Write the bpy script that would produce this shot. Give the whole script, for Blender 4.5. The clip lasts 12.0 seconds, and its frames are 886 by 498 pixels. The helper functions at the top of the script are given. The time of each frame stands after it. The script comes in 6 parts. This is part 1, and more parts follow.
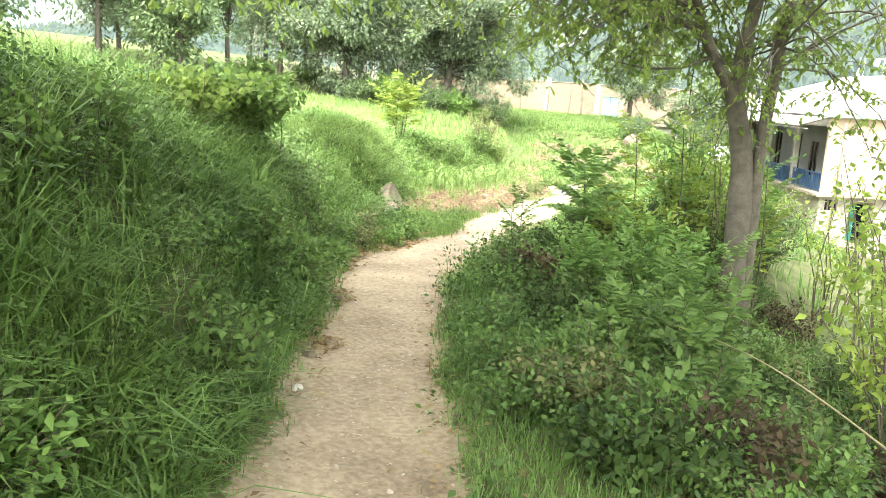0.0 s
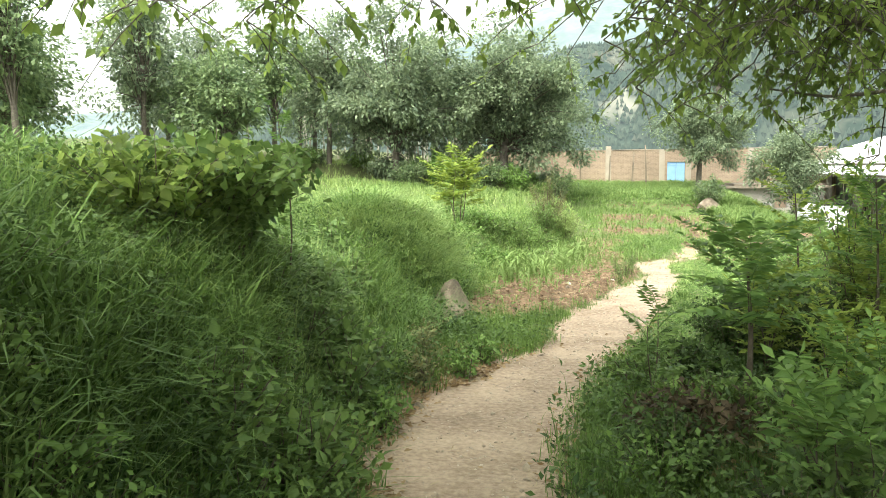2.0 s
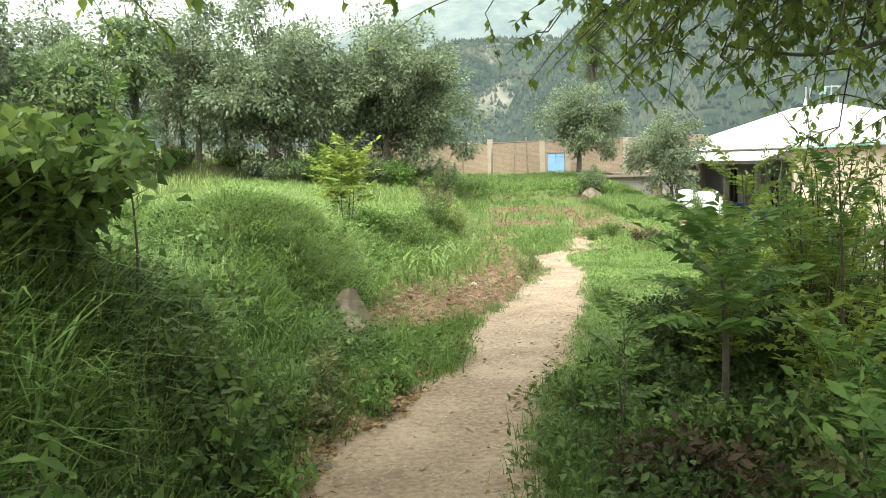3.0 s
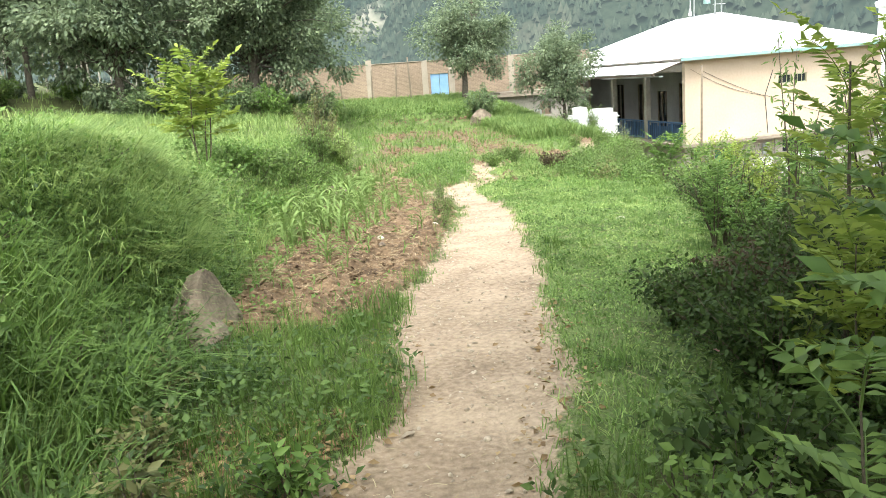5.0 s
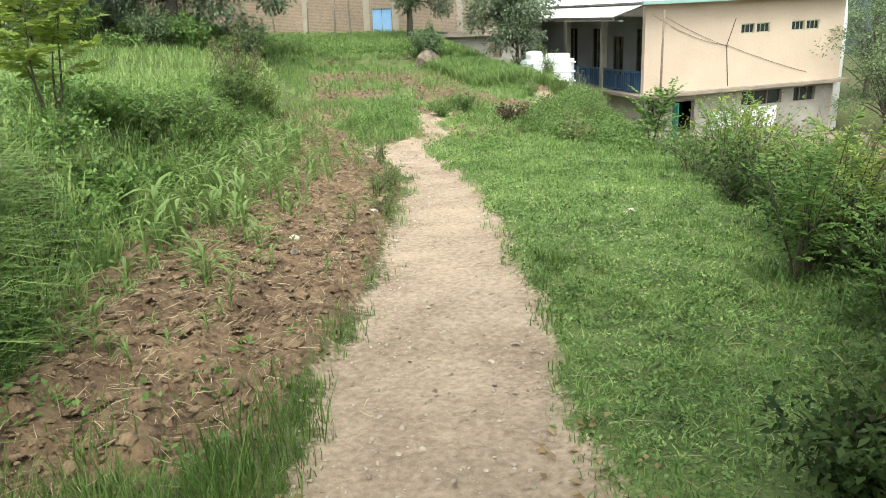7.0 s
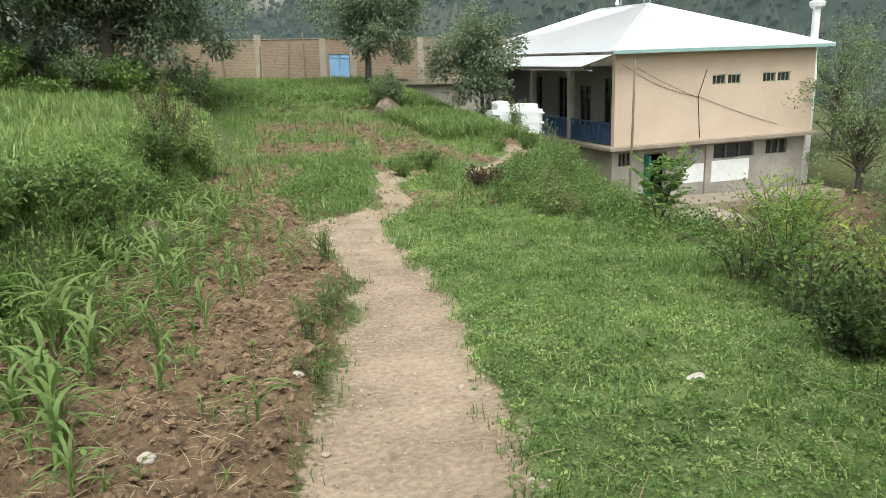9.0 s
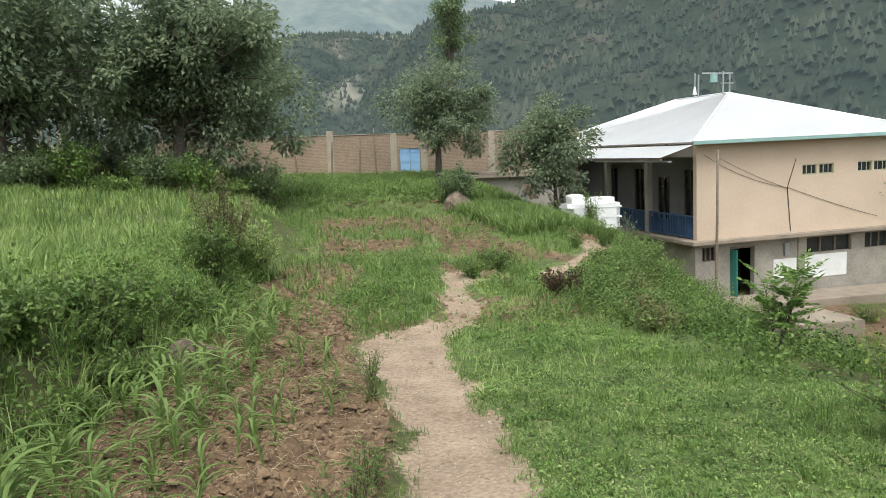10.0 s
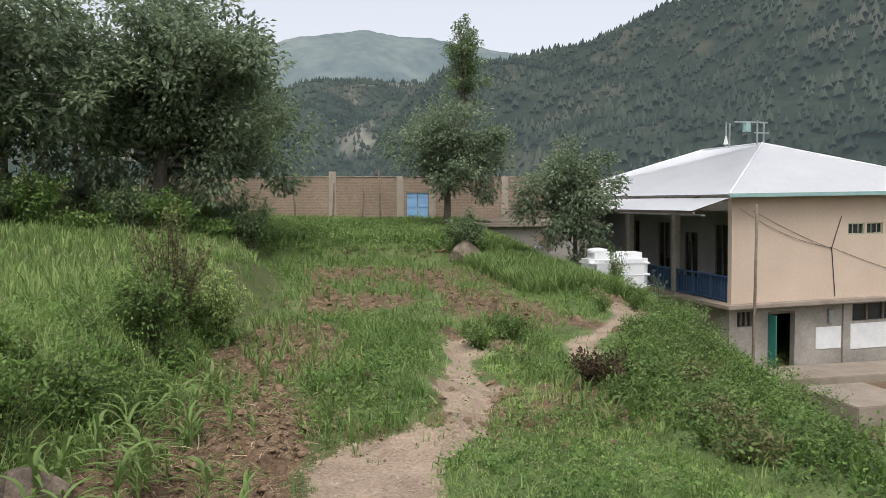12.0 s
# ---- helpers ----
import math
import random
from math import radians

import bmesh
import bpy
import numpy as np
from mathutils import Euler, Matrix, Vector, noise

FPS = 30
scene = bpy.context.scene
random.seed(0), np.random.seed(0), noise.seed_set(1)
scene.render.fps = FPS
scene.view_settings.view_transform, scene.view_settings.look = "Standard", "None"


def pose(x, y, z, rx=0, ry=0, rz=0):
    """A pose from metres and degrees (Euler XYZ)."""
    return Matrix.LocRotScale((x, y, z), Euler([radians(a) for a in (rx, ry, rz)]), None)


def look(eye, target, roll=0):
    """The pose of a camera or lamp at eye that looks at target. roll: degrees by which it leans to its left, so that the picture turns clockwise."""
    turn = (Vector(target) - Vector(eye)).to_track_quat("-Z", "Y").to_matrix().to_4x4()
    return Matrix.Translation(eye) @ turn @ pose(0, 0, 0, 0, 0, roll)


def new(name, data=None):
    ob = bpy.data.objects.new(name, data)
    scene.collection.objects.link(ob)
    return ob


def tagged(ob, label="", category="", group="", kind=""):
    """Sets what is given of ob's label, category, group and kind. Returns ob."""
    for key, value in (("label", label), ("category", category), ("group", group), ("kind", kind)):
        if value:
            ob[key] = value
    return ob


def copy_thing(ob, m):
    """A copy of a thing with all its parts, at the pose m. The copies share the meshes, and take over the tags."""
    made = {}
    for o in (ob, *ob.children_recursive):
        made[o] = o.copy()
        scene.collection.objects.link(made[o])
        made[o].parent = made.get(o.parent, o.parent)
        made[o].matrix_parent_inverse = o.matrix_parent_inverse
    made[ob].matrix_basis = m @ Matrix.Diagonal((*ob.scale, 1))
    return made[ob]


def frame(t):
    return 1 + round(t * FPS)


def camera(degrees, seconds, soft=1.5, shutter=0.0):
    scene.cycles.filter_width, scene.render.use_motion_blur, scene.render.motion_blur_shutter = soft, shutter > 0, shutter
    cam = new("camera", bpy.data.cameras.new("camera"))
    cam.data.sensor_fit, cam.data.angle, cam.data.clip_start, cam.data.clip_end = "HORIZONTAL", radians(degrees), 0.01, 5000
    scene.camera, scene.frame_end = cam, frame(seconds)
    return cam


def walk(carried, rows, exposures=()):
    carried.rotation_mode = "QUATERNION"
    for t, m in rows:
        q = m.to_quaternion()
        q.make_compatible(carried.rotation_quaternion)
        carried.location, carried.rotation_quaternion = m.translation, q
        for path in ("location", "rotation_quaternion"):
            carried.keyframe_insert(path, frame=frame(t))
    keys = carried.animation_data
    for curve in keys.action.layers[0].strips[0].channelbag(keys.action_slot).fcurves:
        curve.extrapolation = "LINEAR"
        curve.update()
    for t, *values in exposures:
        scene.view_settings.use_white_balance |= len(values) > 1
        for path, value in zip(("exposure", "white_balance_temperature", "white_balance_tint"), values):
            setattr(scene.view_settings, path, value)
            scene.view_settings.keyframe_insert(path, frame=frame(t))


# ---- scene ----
cam = camera(60.7, 12.0, soft=0.6)
METRES, EYE, TILT, LEAN, TURN = 17.0, 1.5, -12.0, -3.5, 0.0
ROWS = [
    (0.0, 0.0, 0.0, 0.0, 0.0, 0.0, -0.0),
    (0.5, 0.0014, 0.04, 0.0074, 2.61, 1.51, 1.26),
    (1.0, -0.0001, 0.0816, 0.013, 6.48, 0.84, 0.8),
    (1.5, -0.0055, 0.1244, 0.0195, 1.44, 3.33, 2.84),
    (2.0, -0.0134, 0.1623, 0.0269, 4.67, 6.08, 3.17),
    (2.5, -0.0244, 0.199, 0.0339, -2.31, 6.3, 7.05),
    (4.5, -0.0283, 0.3627, 0.0558, -6.14, -1.04, 5.6),
    (5.0, -0.0205, 0.4029, 0.0646, -12.82, -1.65, 10.18),
    (5.5, -0.0126, 0.4433, 0.0709, -12.21, -0.13, 9.79),
    (6.0, -0.0041, 0.4807, 0.0763, -15.05, -2.6, 9.19),
    (6.5, 0.0074, 0.5162, 0.0819, -17.94, -5.11, 11.12),
    (7.0, 0.0173, 0.5551, 0.0904, -17.38, -6.78, 8.83),
    (7.5, 0.0261, 0.5947, 0.0978, -22.44, -6.95, 10.97),
    (9.5, 0.0807, 0.7341, 0.1312, -19.2, -1.26, 7.9),
    (10.0, 0.0971, 0.7762, 0.14, -14.99, 3.51, 8.45),
    (10.5, 0.1174, 0.8191, 0.1465, -11.41, 3.98, 5.08),
    (11.0, 0.1275, 0.8671, 0.1535, -12.17, 5.96, 8.49),
    (11.5, 0.1418, 0.9056, 0.1601, -15.41, 7.92, 6.97),
    (12.0, 0.1534, 0.9495, 0.1676, -14.48, 7.13, 6.54),
]
walk(cam, [(t, pose(0, 0, EYE, TILT, LEAN, TURN) @ pose(METRES * x, METRES * y, METRES * z, 90 + pitch, roll, yaw)) for t, x, y, z, yaw, pitch, roll in ROWS],
     exposures=[(0.0, 3.2, 6650, 2.0), (0.5, 3.1, 6670, 1.6), (1.0, 2.9, 6690, 1.2), (1.5, 2.75, 6710, 0.8), (2.0, 2.25, 6730, 0.4), (2.5, 1.9, 6750, 0.0), (4.5, 2.0, 6500, 4.0), (5.0, 2.08, 6475, 3.5), (5.5, 1.54, 6450, 3.0), (6.0, 1.7, 6425, 2.5), (6.5, 1.6, 6400, 2.0), (7.0, 1.53, 6375, 1.5), (7.5, 1.26, 6350, 1.0), (9.5, 1.02, 6400, 5.0), (10.5, 0.84, 6360, 8.0), (11.0, 0.75, 6340, 9.5), (12.0, 0.62, 6300, 12.5)])

# ---- world, sun, exposure ----
world = bpy.data.worlds.new("overcast_sky")
scene.world = world
world.use_nodes = True
wn = world.node_tree
sky = wn.nodes.new("ShaderNodeTexSky")
sky.sky_type = "NISHITA"
sky.sun_disc = False
sky.sun_elevation, sky.sun_rotation = radians(62), radians(200)
sky.air_density, sky.dust_density, sky.ozone_density = 1.0, 4.0, 1.0
pale = wn.nodes.new("ShaderNodeHueSaturation")
pale.inputs["Saturation"].default_value = 0.22
wn.links.new(sky.outputs[0], pale.inputs["Color"])
wn.links.new(pale.outputs[0], wn.nodes["Background"].inputs[0])
wn.nodes["Background"].inputs[1].default_value = 0.15

sun = new("sun", bpy.data.lights.new("sun", "SUN"))
sun.data.energy, sun.data.angle, sun.data.color = 0.7, radians(25), (1.0, 0.98, 0.95)
sun.matrix_world = look((0, 0, 0), (0.16, 0.44, -0.88))


# ---- numbers: noise, plan of the ground ----
def hash2(i, j, seed):
    h = (i.astype(np.int64) * 374761393 + j.astype(np.int64) * 668265263 + seed * 974711) & 0xFFFFFFFF
    h = ((h ^ (h >> 13)) * 1274126177) & 0xFFFFFFFF
    return ((h ^ (h >> 16)) & 0xFFFF) / 65535.0


def vnoise(x, y, seed=0):
    x, y = np.asarray(x, float), np.asarray(y, float)
    i, j = np.floor(x), np.floor(y)
    u, v = x - i, y - j
    u, v = u * u * (3 - 2 * u), v * v * (3 - 2 * v)
    a, b = hash2(i, j, seed), hash2(i + 1, j, seed)
    c, d = hash2(i, j + 1, seed), hash2(i + 1, j + 1, seed)
    return (a * (1 - u) + b * u) * (1 - v) + (c * (1 - u) + d * u) * v


def fbm(x, y, seed=0, octaves=4):
    x, y = np.asarray(x, float), np.asarray(y, float)
    total, amp = 0.0, 0.5
    for k in range(octaves):
        total = total + amp * (vnoise(x, y, seed + 17 * k) - 0.5) * 2
        x, y, amp = x * 2.03 + 5.1, y * 2.03 + 1.7, amp * 0.5
    return total


def smooth(a, b, x):
    t = np.clip((np.asarray(x, float) - a) / (b - a), 0, 1)
    return t * t * (3 - 2 * t)


PATH_Y = (-8, 3, 4.4, 6, 7.5, 8.6, 9.5, 10.5, 11.5, 12.9, 13.9, 14.7, 16.3, 17.4, 18.9, 20.5, 22.5, 23.6)
PATH_LEFT = np.array((-0.74, -0.74, -0.8, -0.92, -0.95, -0.82, -0.42, 0.2, 0.4, 0.78, 1.3, 1.6, 2.1, 2.5, 2.9, 3.07, 3.1, 3.35))
PATH_RIGHT = np.array((0.26, 0.25, 0.13, 0.1, 0.23, 0.42, 0.7, 1.14, 1.52, 2.0, 2.27, 2.5, 3.0, 3.28, 3.62, 3.88, 4.28, 4.5))
PATH_X, PATH_W = (PATH_LEFT + PATH_RIGHT) / 2, (PATH_RIGHT - PATH_LEFT) / 2
PROFILE_Y = (-8, 0, 6, 12.5, 15, 20, 27, 33, 43, 44.6, 57, 90, 200)
PROFILE_Z = (0.2, 0.0, -0.3, -0.56, -0.62, -1.0, -1.55, -1.5, -1.0, -0.3, 0.2, 1.2, 1.5)
FOOT_Y = (-8, 4, 8, 11.5, 12.6, 15, 18, 21.7, 25, 28.4, 32, 38, 45, 60)
FOOT_X = (-0.85, -0.92, -1.08, -1.08, -0.85, -0.5, 0.05, 0.9, 1.45, 2.0, 2.8, 4.0, 3.5, 2.0)
EDGE_Y = (-8, 6, 9, 10, 13, 17, 20, 24, 29, 33, 38, 41, 45, 52, 57, 62)
EDGE_X = (0.5, 0.5, 0.9, 2.2, 4.6, 6.3, 7.0, 7.1, 9.8, 11.6, 12.6, 12.6, 12.2, 12.6, 15.5, 22.0)
TRAILS = (((4.5, 23.2, 0.3), (5.1, 24.5, 0.22), (5.8, 26.4, 0.42), (6.2, 28.4, 0.25), (7.0, 30.0, 0.55)), ((8.5, 28.4, 0.28), (9.3, 30.0, 0.26), (11.4, 32.3, 0.32), (13.6, 35.6, 0.2)))


def path_x(y):
    return np.interp(y, PATH_Y, PATH_X)


def path_w(y):
    return np.interp(y, PATH_Y, PATH_W)


def foot_x(y):
    return np.interp(y, FOOT_Y, FOOT_X)


def edge_x(y):
    return np.interp(y, EDGE_Y, EDGE_X)


def near_trail(x, y):
    best = np.full(np.shape(x), 99.0)
    for trail in TRAILS:
        for (ax, ay, aw), (bx, by, bw) in zip(trail, trail[1:]):
            t = np.clip(((x - ax) * (bx - ax) + (y - ay) * (by - ay)) / ((bx - ax) ** 2 + (by - ay) ** 2), 0, 1)
            best = np.minimum(best, np.hypot(x - ax - t * (bx - ax), y - ay - t * (by - ay)) + 0.25 - aw - t * (bw - aw))
    return best


def dirt_mask(x, y):
    """1 on the trodden path, 0 in the grass beside it."""
    ragged = 0.2 * fbm(x * 2.3, y * 1.7, 3) + 0.12 * fbm(x * 7, y * 6, 8)
    off = np.abs(x - path_x(y)) - path_w(y) + ragged
    main = (1 - smooth(-0.17, 0.17, off - 0.03)) * (1 - smooth(23.2, 23.9, y + 3 * ragged))
    side = (1 - smooth(0.14, 0.36, near_trail(x, y) + 1.5 * ragged)) * 0.9
    return np.clip(np.maximum(main, side), 0, 1)


def soil_mask(x, y):
    """1 on the tilled strip beside the path."""
    ragged = 0.3 * fbm(x * 1.3, y * 1.1, 21) + 0.12 * fbm(x * 5, y * 5, 22)
    left = smooth(-0.1, 0.25, x - foot_x(y) + ragged)
    right = 1 - smooth(-0.25, -0.02, x - np.minimum(path_x(y) - path_w(y), np.interp(y, (21, 23.5, 26, 28, 33), (9, 3.3, 3.9, 4.3, 5.0))) + 0.25 * ragged - 0.04)
    ends = smooth(12.2, 12.7, y - 0.25 * (x - 0.2) + ragged) * (1 - smooth(31.0, 34.0, y + ragged * 3))
    strip = left * right * ends
    patch = smooth(-0.18, 0.12, fbm(x * 0.7, y * 0.4, 31)) * smooth(22, 25, y) * (1 - smooth(40, 43, y)) * smooth(0.2, 1.5, x - foot_x(y)) * (1 - 0.9 * smooth(0.5, 1.0, np.exp(-(((x - 4.1) / 1.2) ** 2 + ((y - 25.6) / 2.2) ** 2)) * 1.4)) * 0.95
    patch = np.maximum(patch, 0.95 * smooth(0.3, 0.7, np.exp(-(((x - 3.7) / 1.3) ** 2 + ((y - 30.2) / 3.0) ** 2)) + 0.6 * ragged))
    patch = np.maximum(patch, 0.95 * smooth(0.35, 0.7, np.exp(-(((x - 8.8) / 1.8) ** 2 + ((y - 33.6) / 1.9) ** 2)) + 0.6 * ragged))
    step = smooth(43.0, 43.5, y) * (1 - smooth(44.3, 44.8, y)) * smooth(5, 7, x) * (1 - smooth(11, 13, x)) * 0.8
    return np.clip(np.maximum(np.maximum(strip, patch), step), 0, 1)


def ground(x, y, fine=True):
    x, y = np.asarray(x, float), np.asarray(y, float)
    z = np.interp(y, PROFILE_Y, PROFILE_Z)
    s = foot_x(y) - x
    tall = np.interp(y, (0, 8.0, 9.2, 11.5, 12.8, 14.6, 17, 20, 60), (1.3, 1.3, 0.8, 0.72, 0.95, 1.1, 1.0, 1.0, 0.9))
    flat = smooth(8, 13, y)
    near_, far_ = (0, 0.06, 0.42, 0.85, 1.08, 1.2, 1.6, 2.3, 4.2, 9, 20), (0, 0.06, 0.42, 0.8, 1.0, 1.12, 1.25, 1.6, 2.6, 5, 12)
    steps = (0, 0.2, 0.5, 0.9, 1.4, 2.2, 4, 8, 20, 60, 200)
    z = z + tall * (np.interp(s, steps, near_) * (1 - flat) + np.interp(s, steps, far_) * flat)
    r = x - edge_x(y)
    z = z - np.interp(y, (0, 9, 16, 22, 30), (1.3, 1.3, 2.2, 3.6, 4.4)) * smooth(0, 1, r / np.interp(y, (0, 9, 16, 24, 36, 41), (4.5, 5, 7, 9, 9, 9)))
    z = z - 12 * smooth(35, 120, r)
    lawn = np.clip(x - path_x(y) - path_w(y), 0, 5) * smooth(9, 12, y)
    z = z - 0.03 * lawn
    mound = np.exp(-(((x - 3.9) / 1.1) ** 2 + ((y - 25.4) / 1.2) ** 2)) * 0.28
    z = z + mound
    hump = np.exp(-(((x - 4.7) / 0.75) ** 2 + ((y - 27.3) / 2.4) ** 2)) * 0.3 + np.exp(-(((x - 7.2) / 0.9) ** 2 + ((y - 25.4) / 1.2) ** 2)) * 0.1
    hump = hump + np.exp(-(((x + 1.75) / 0.75) ** 2 + ((y - 13.8) / 1.1) ** 2)) * 0.3
    z = z + hump
    z = z + (0.2 * fbm(x * 1.5, y * 1.5, 45, 2) + 0.07 * fbm(x * 4.5, y * 4.5, 46, 2)) * smooth(0.15, 0.7, s) * (1 - smooth(30, 40, y))
    z = z + 0.03 * fbm(x * 2.6, y * 2.6, 47, 3) * smooth(0.2, 0.8, x - path_x(y) - path_w(y)) * smooth(9, 11, y) * (1 - smooth(30, 40, y))
    z = z + 0.05 * fbm(x * 0.7, y * 0.7, 41) + 0.3 * fbm(x * 0.09, y * 0.09, 43) * smooth(8, 30, np.abs(x - 4))
    if fine:
        d, so = dirt_mask(x, y), soil_mask(x, y)
        z = z - 0.045 * d + 0.012 * fbm(x * 6, y * 6, 51) + d * 0.016 * fbm(x * 15, y * 15, 52)
        lumps = np.abs(fbm(x * 4.2, y * 4.2, 55)) * 0.12 + 0.14 * np.abs(fbm(x * 8, y * 8, 56, 3))
        rows_ = 0.045 * np.sin((x - 0.33 * y) * 2 * math.pi / 0.62)
        z = z + so * (lumps + rows_ - 0.02)
    return z


def gz(x, y):
    return float(ground(np.array([x]), np.array([y]))[0])


# ---- mesh makers ----
def np_mesh(name, verts, faces):
    """A mesh from an (n, 3) array and an (m, k) array of corners."""
    me = bpy.data.meshes.new(name)
    verts, faces = np.asarray(verts, np.float32), np.asarray(faces, np.int32)
    m, k = faces.shape
    me.vertices.add(len(verts))
    me.vertices.foreach_set("co", verts.ravel())
    me.loops.add(m * k)
    me.loops.foreach_set("vertex_index", faces.ravel())
    me.polygons.add(m)
    me.polygons.foreach_set("loop_start", np.arange(m, dtype=np.int32) * k)
    me.update(calc_edges=True)
    return me


def smoothed(me):
    me.polygons.foreach_set("use_smooth", np.ones(len(me.polygons), bool))
    return me


def part(name, data, material, parent=None, label=""):
    """Links a mesh or bmesh as one object, under its thing where one is given."""
    if isinstance(data, bmesh.types.BMesh):
        me = bpy.data.meshes.new(name)
        data.to_mesh(me)
        data.free()
        data = me
    ob = new(name, data)
    if not data.materials:
        data.materials.append(material)
    if parent:
        ob.parent = parent
    if label:
        ob["label"] = label
    return ob


def thing(name, label, category, group="", kind="", at=(0, 0, 0), turn=0):
    ob = new(name)
    ob.empty_display_size = 0.2
    ob.matrix_world = pose(*at, 0, 0, turn)
    return tagged(ob, label, category, group, kind)


class Builder:
    """Collects vertices and triangles."""

    def __init__(self):
        self.v, self.f, self.n = [], [], 0

    def add(self, v, f):
        v, f = np.asarray(v, float), np.asarray(f, int)
        self.v.append(v)
        self.f.append(f + self.n)
        self.n += len(v)

    def mesh(self, name):
        return np_mesh(name, np.concatenate(self.v), np.concatenate(self.f))

    def tube(self, pts, radii, sides=6):
        pts, radii = np.asarray(pts, float), np.asarray(radii, float)
        tan = np.gradient(pts, axis=0)
        tan /= np.linalg.norm(tan, axis=1, keepdims=True) + 1e-9
        ref = np.where(np.abs(tan[:, 2:3]) > 0.9, np.array([[1.0, 0, 0]]), np.array([[0, 0, 1.0]]))
        a = np.cross(tan, ref)
        a /= np.linalg.norm(a, axis=1, keepdims=True) + 1e-9
        b = np.cross(tan, a)
        ang = np.arange(sides) * 2 * math.pi / sides
        ring = pts[:, None] + radii[:, None, None] * (a[:, None] * np.cos(ang)[None, :, None] + b[:, None] * np.sin(ang)[None, :, None])
        n = len(pts)
        i, j = np.meshgrid(np.arange(n - 1), np.arange(sides), indexing="ij")
        p, q = (i * sides + j).ravel(), (i * sides + (j + 1) % sides).ravel()
        f = np.concatenate([np.stack([p, q, q + sides], 1), np.stack([p, q + sides, p + sides], 1)])
        top = len(ring.reshape(-1, 3))
        v = np.concatenate([ring.reshape(-1, 3), pts[-1:]])
        cap = np.stack([(n - 1) * sides + np.arange(sides), (n - 1) * sides + (np.arange(sides) + 1) % sides, np.full(sides, top)], 1)
        self.add(v, np.concatenate([f, cap]))

    def scatter(self, tv, tf, frames, pos):
        """Copies of a template: frames (n, 3, 3) hold scaled axes as columns."""
        v = np.einsum("nij,vj->nvi", frames, tv) + pos[:, None]
        f = np.asarray(tf)[None] + (np.arange(len(pos)) * len(tv))[:, None, None]
        self.add(v.reshape(-1, 3), f.reshape(-1, np.shape(tf)[1]))


LEAF_V = np.array([(0, 0, 0), (-0.5, 0.42, 0.1), (0.5, 0.42, 0.1), (0, 1, -0.08), (0, 0.45, 0)])
LEAF_F = np.array([(0, 4, 1), (0, 2, 4), (1, 4, 3), (4, 2, 3)])
SIMPLE_V = np.array([(0, 0, 0), (-0.5, 0.45, 0.12), (0, 1, 0), (0.5, 0.45, 0.12)])
SIMPLE_F = np.array([(0, 2, 1), (0, 3, 2)])
STRIP_V = np.array([(-0.5, 0, 0), (0.5, 0, 0), (-0.2, 0.5, 0.05), (0.8, 0.5, 0.05), (-0.4, 1, 0.0), (0.2, 1, 0.0)])
STRIP_F = np.array([(0, 1, 3), (0, 3, 2), (2, 3, 5), (2, 5, 4)])
BLADE_V = np.array([(-0.5, 0, 0), (0.5, 0, 0), (-0.38, 0.12, 0.5), (0.38, 0.12, 0.5), (0, 0.55, 0.92)])
BLADE_F = np.array([(0, 1, 3), (0, 3, 2), (2, 3, 4)])
ARCH_V = np.array([(-0.4, 0, 0), (0.4, 0, 0), (-0.5, 0.12, 0.5), (0.5, 0.12, 0.5), (-0.38, 0.45, 0.78), (0.38, 0.45, 0.78), (0, 0.95, 0.72)])
ARCH_F = np.array([(0, 1, 3), (0, 3, 2), (2, 3, 5), (2, 5, 4), (4, 5, 6)])
LUMP_V = np.array([(1, 0, 0), (-0.9, 0.1, 0), (0.1, 1, 0.05), (0, -1, 0.1), (0.1, 0.1, 0.8), (0.62, 0.6, 0.45), (-0.6, -0.5, 0.5), (0.55, -0.6, 0.4), (-0.55, 0.62, 0.42)])
LUMP_F = np.array([(0, 5, 4), (5, 2, 4), (2, 8, 4), (8, 1, 4), (1, 6, 4), (6, 3, 4), (3, 7, 4), (7, 0, 4), (0, 2, 5), (2, 1, 8), (1, 3, 6), (3, 0, 7)])
rng = np.random.default_rng(7)


def leaf_frames(direction, length, width, droop=0.0):
    """Frames for leaves that point along direction, with a random roll about it."""
    d = np.asarray(direction, float) + rng.normal(0, 0.001, np.shape(direction))
    d[:, 2] -= droop
    d /= np.linalg.norm(d, axis=1, keepdims=True) + 1e-9
    up = np.array([0, 0, 1.0]) + rng.normal(0, 0.45, d.shape)
    side = np.cross(d, up)
    side /= np.linalg.norm(side, axis=1, keepdims=True) + 1e-9
    nor = np.cross(side, d)
    return np.stack([side * width[:, None], d * length[:, None], nor * length[:, None]], 2)


def blade_frames(n, height, width, lean=0.6, away=None):
    ang = rng.uniform(0, 2 * math.pi, n) if away is None else away - math.pi / 2 + rng.normal(0, 0.6, n)
    c, s = np.cos(ang), np.sin(ang)
    h = height
    side = np.stack([c, s, np.zeros(n)], 1) * width[:, None]
    bend = np.stack([-s, c, np.zeros(n)], 1) * (h * lean * rng.uniform(0.2, 1.6, n))[:, None]
    up = np.stack([rng.normal(0, 0.12, n), rng.normal(0, 0.12, n), np.ones(n)], 1) * h[:, None]
    return np.stack([side, bend, up], 2)


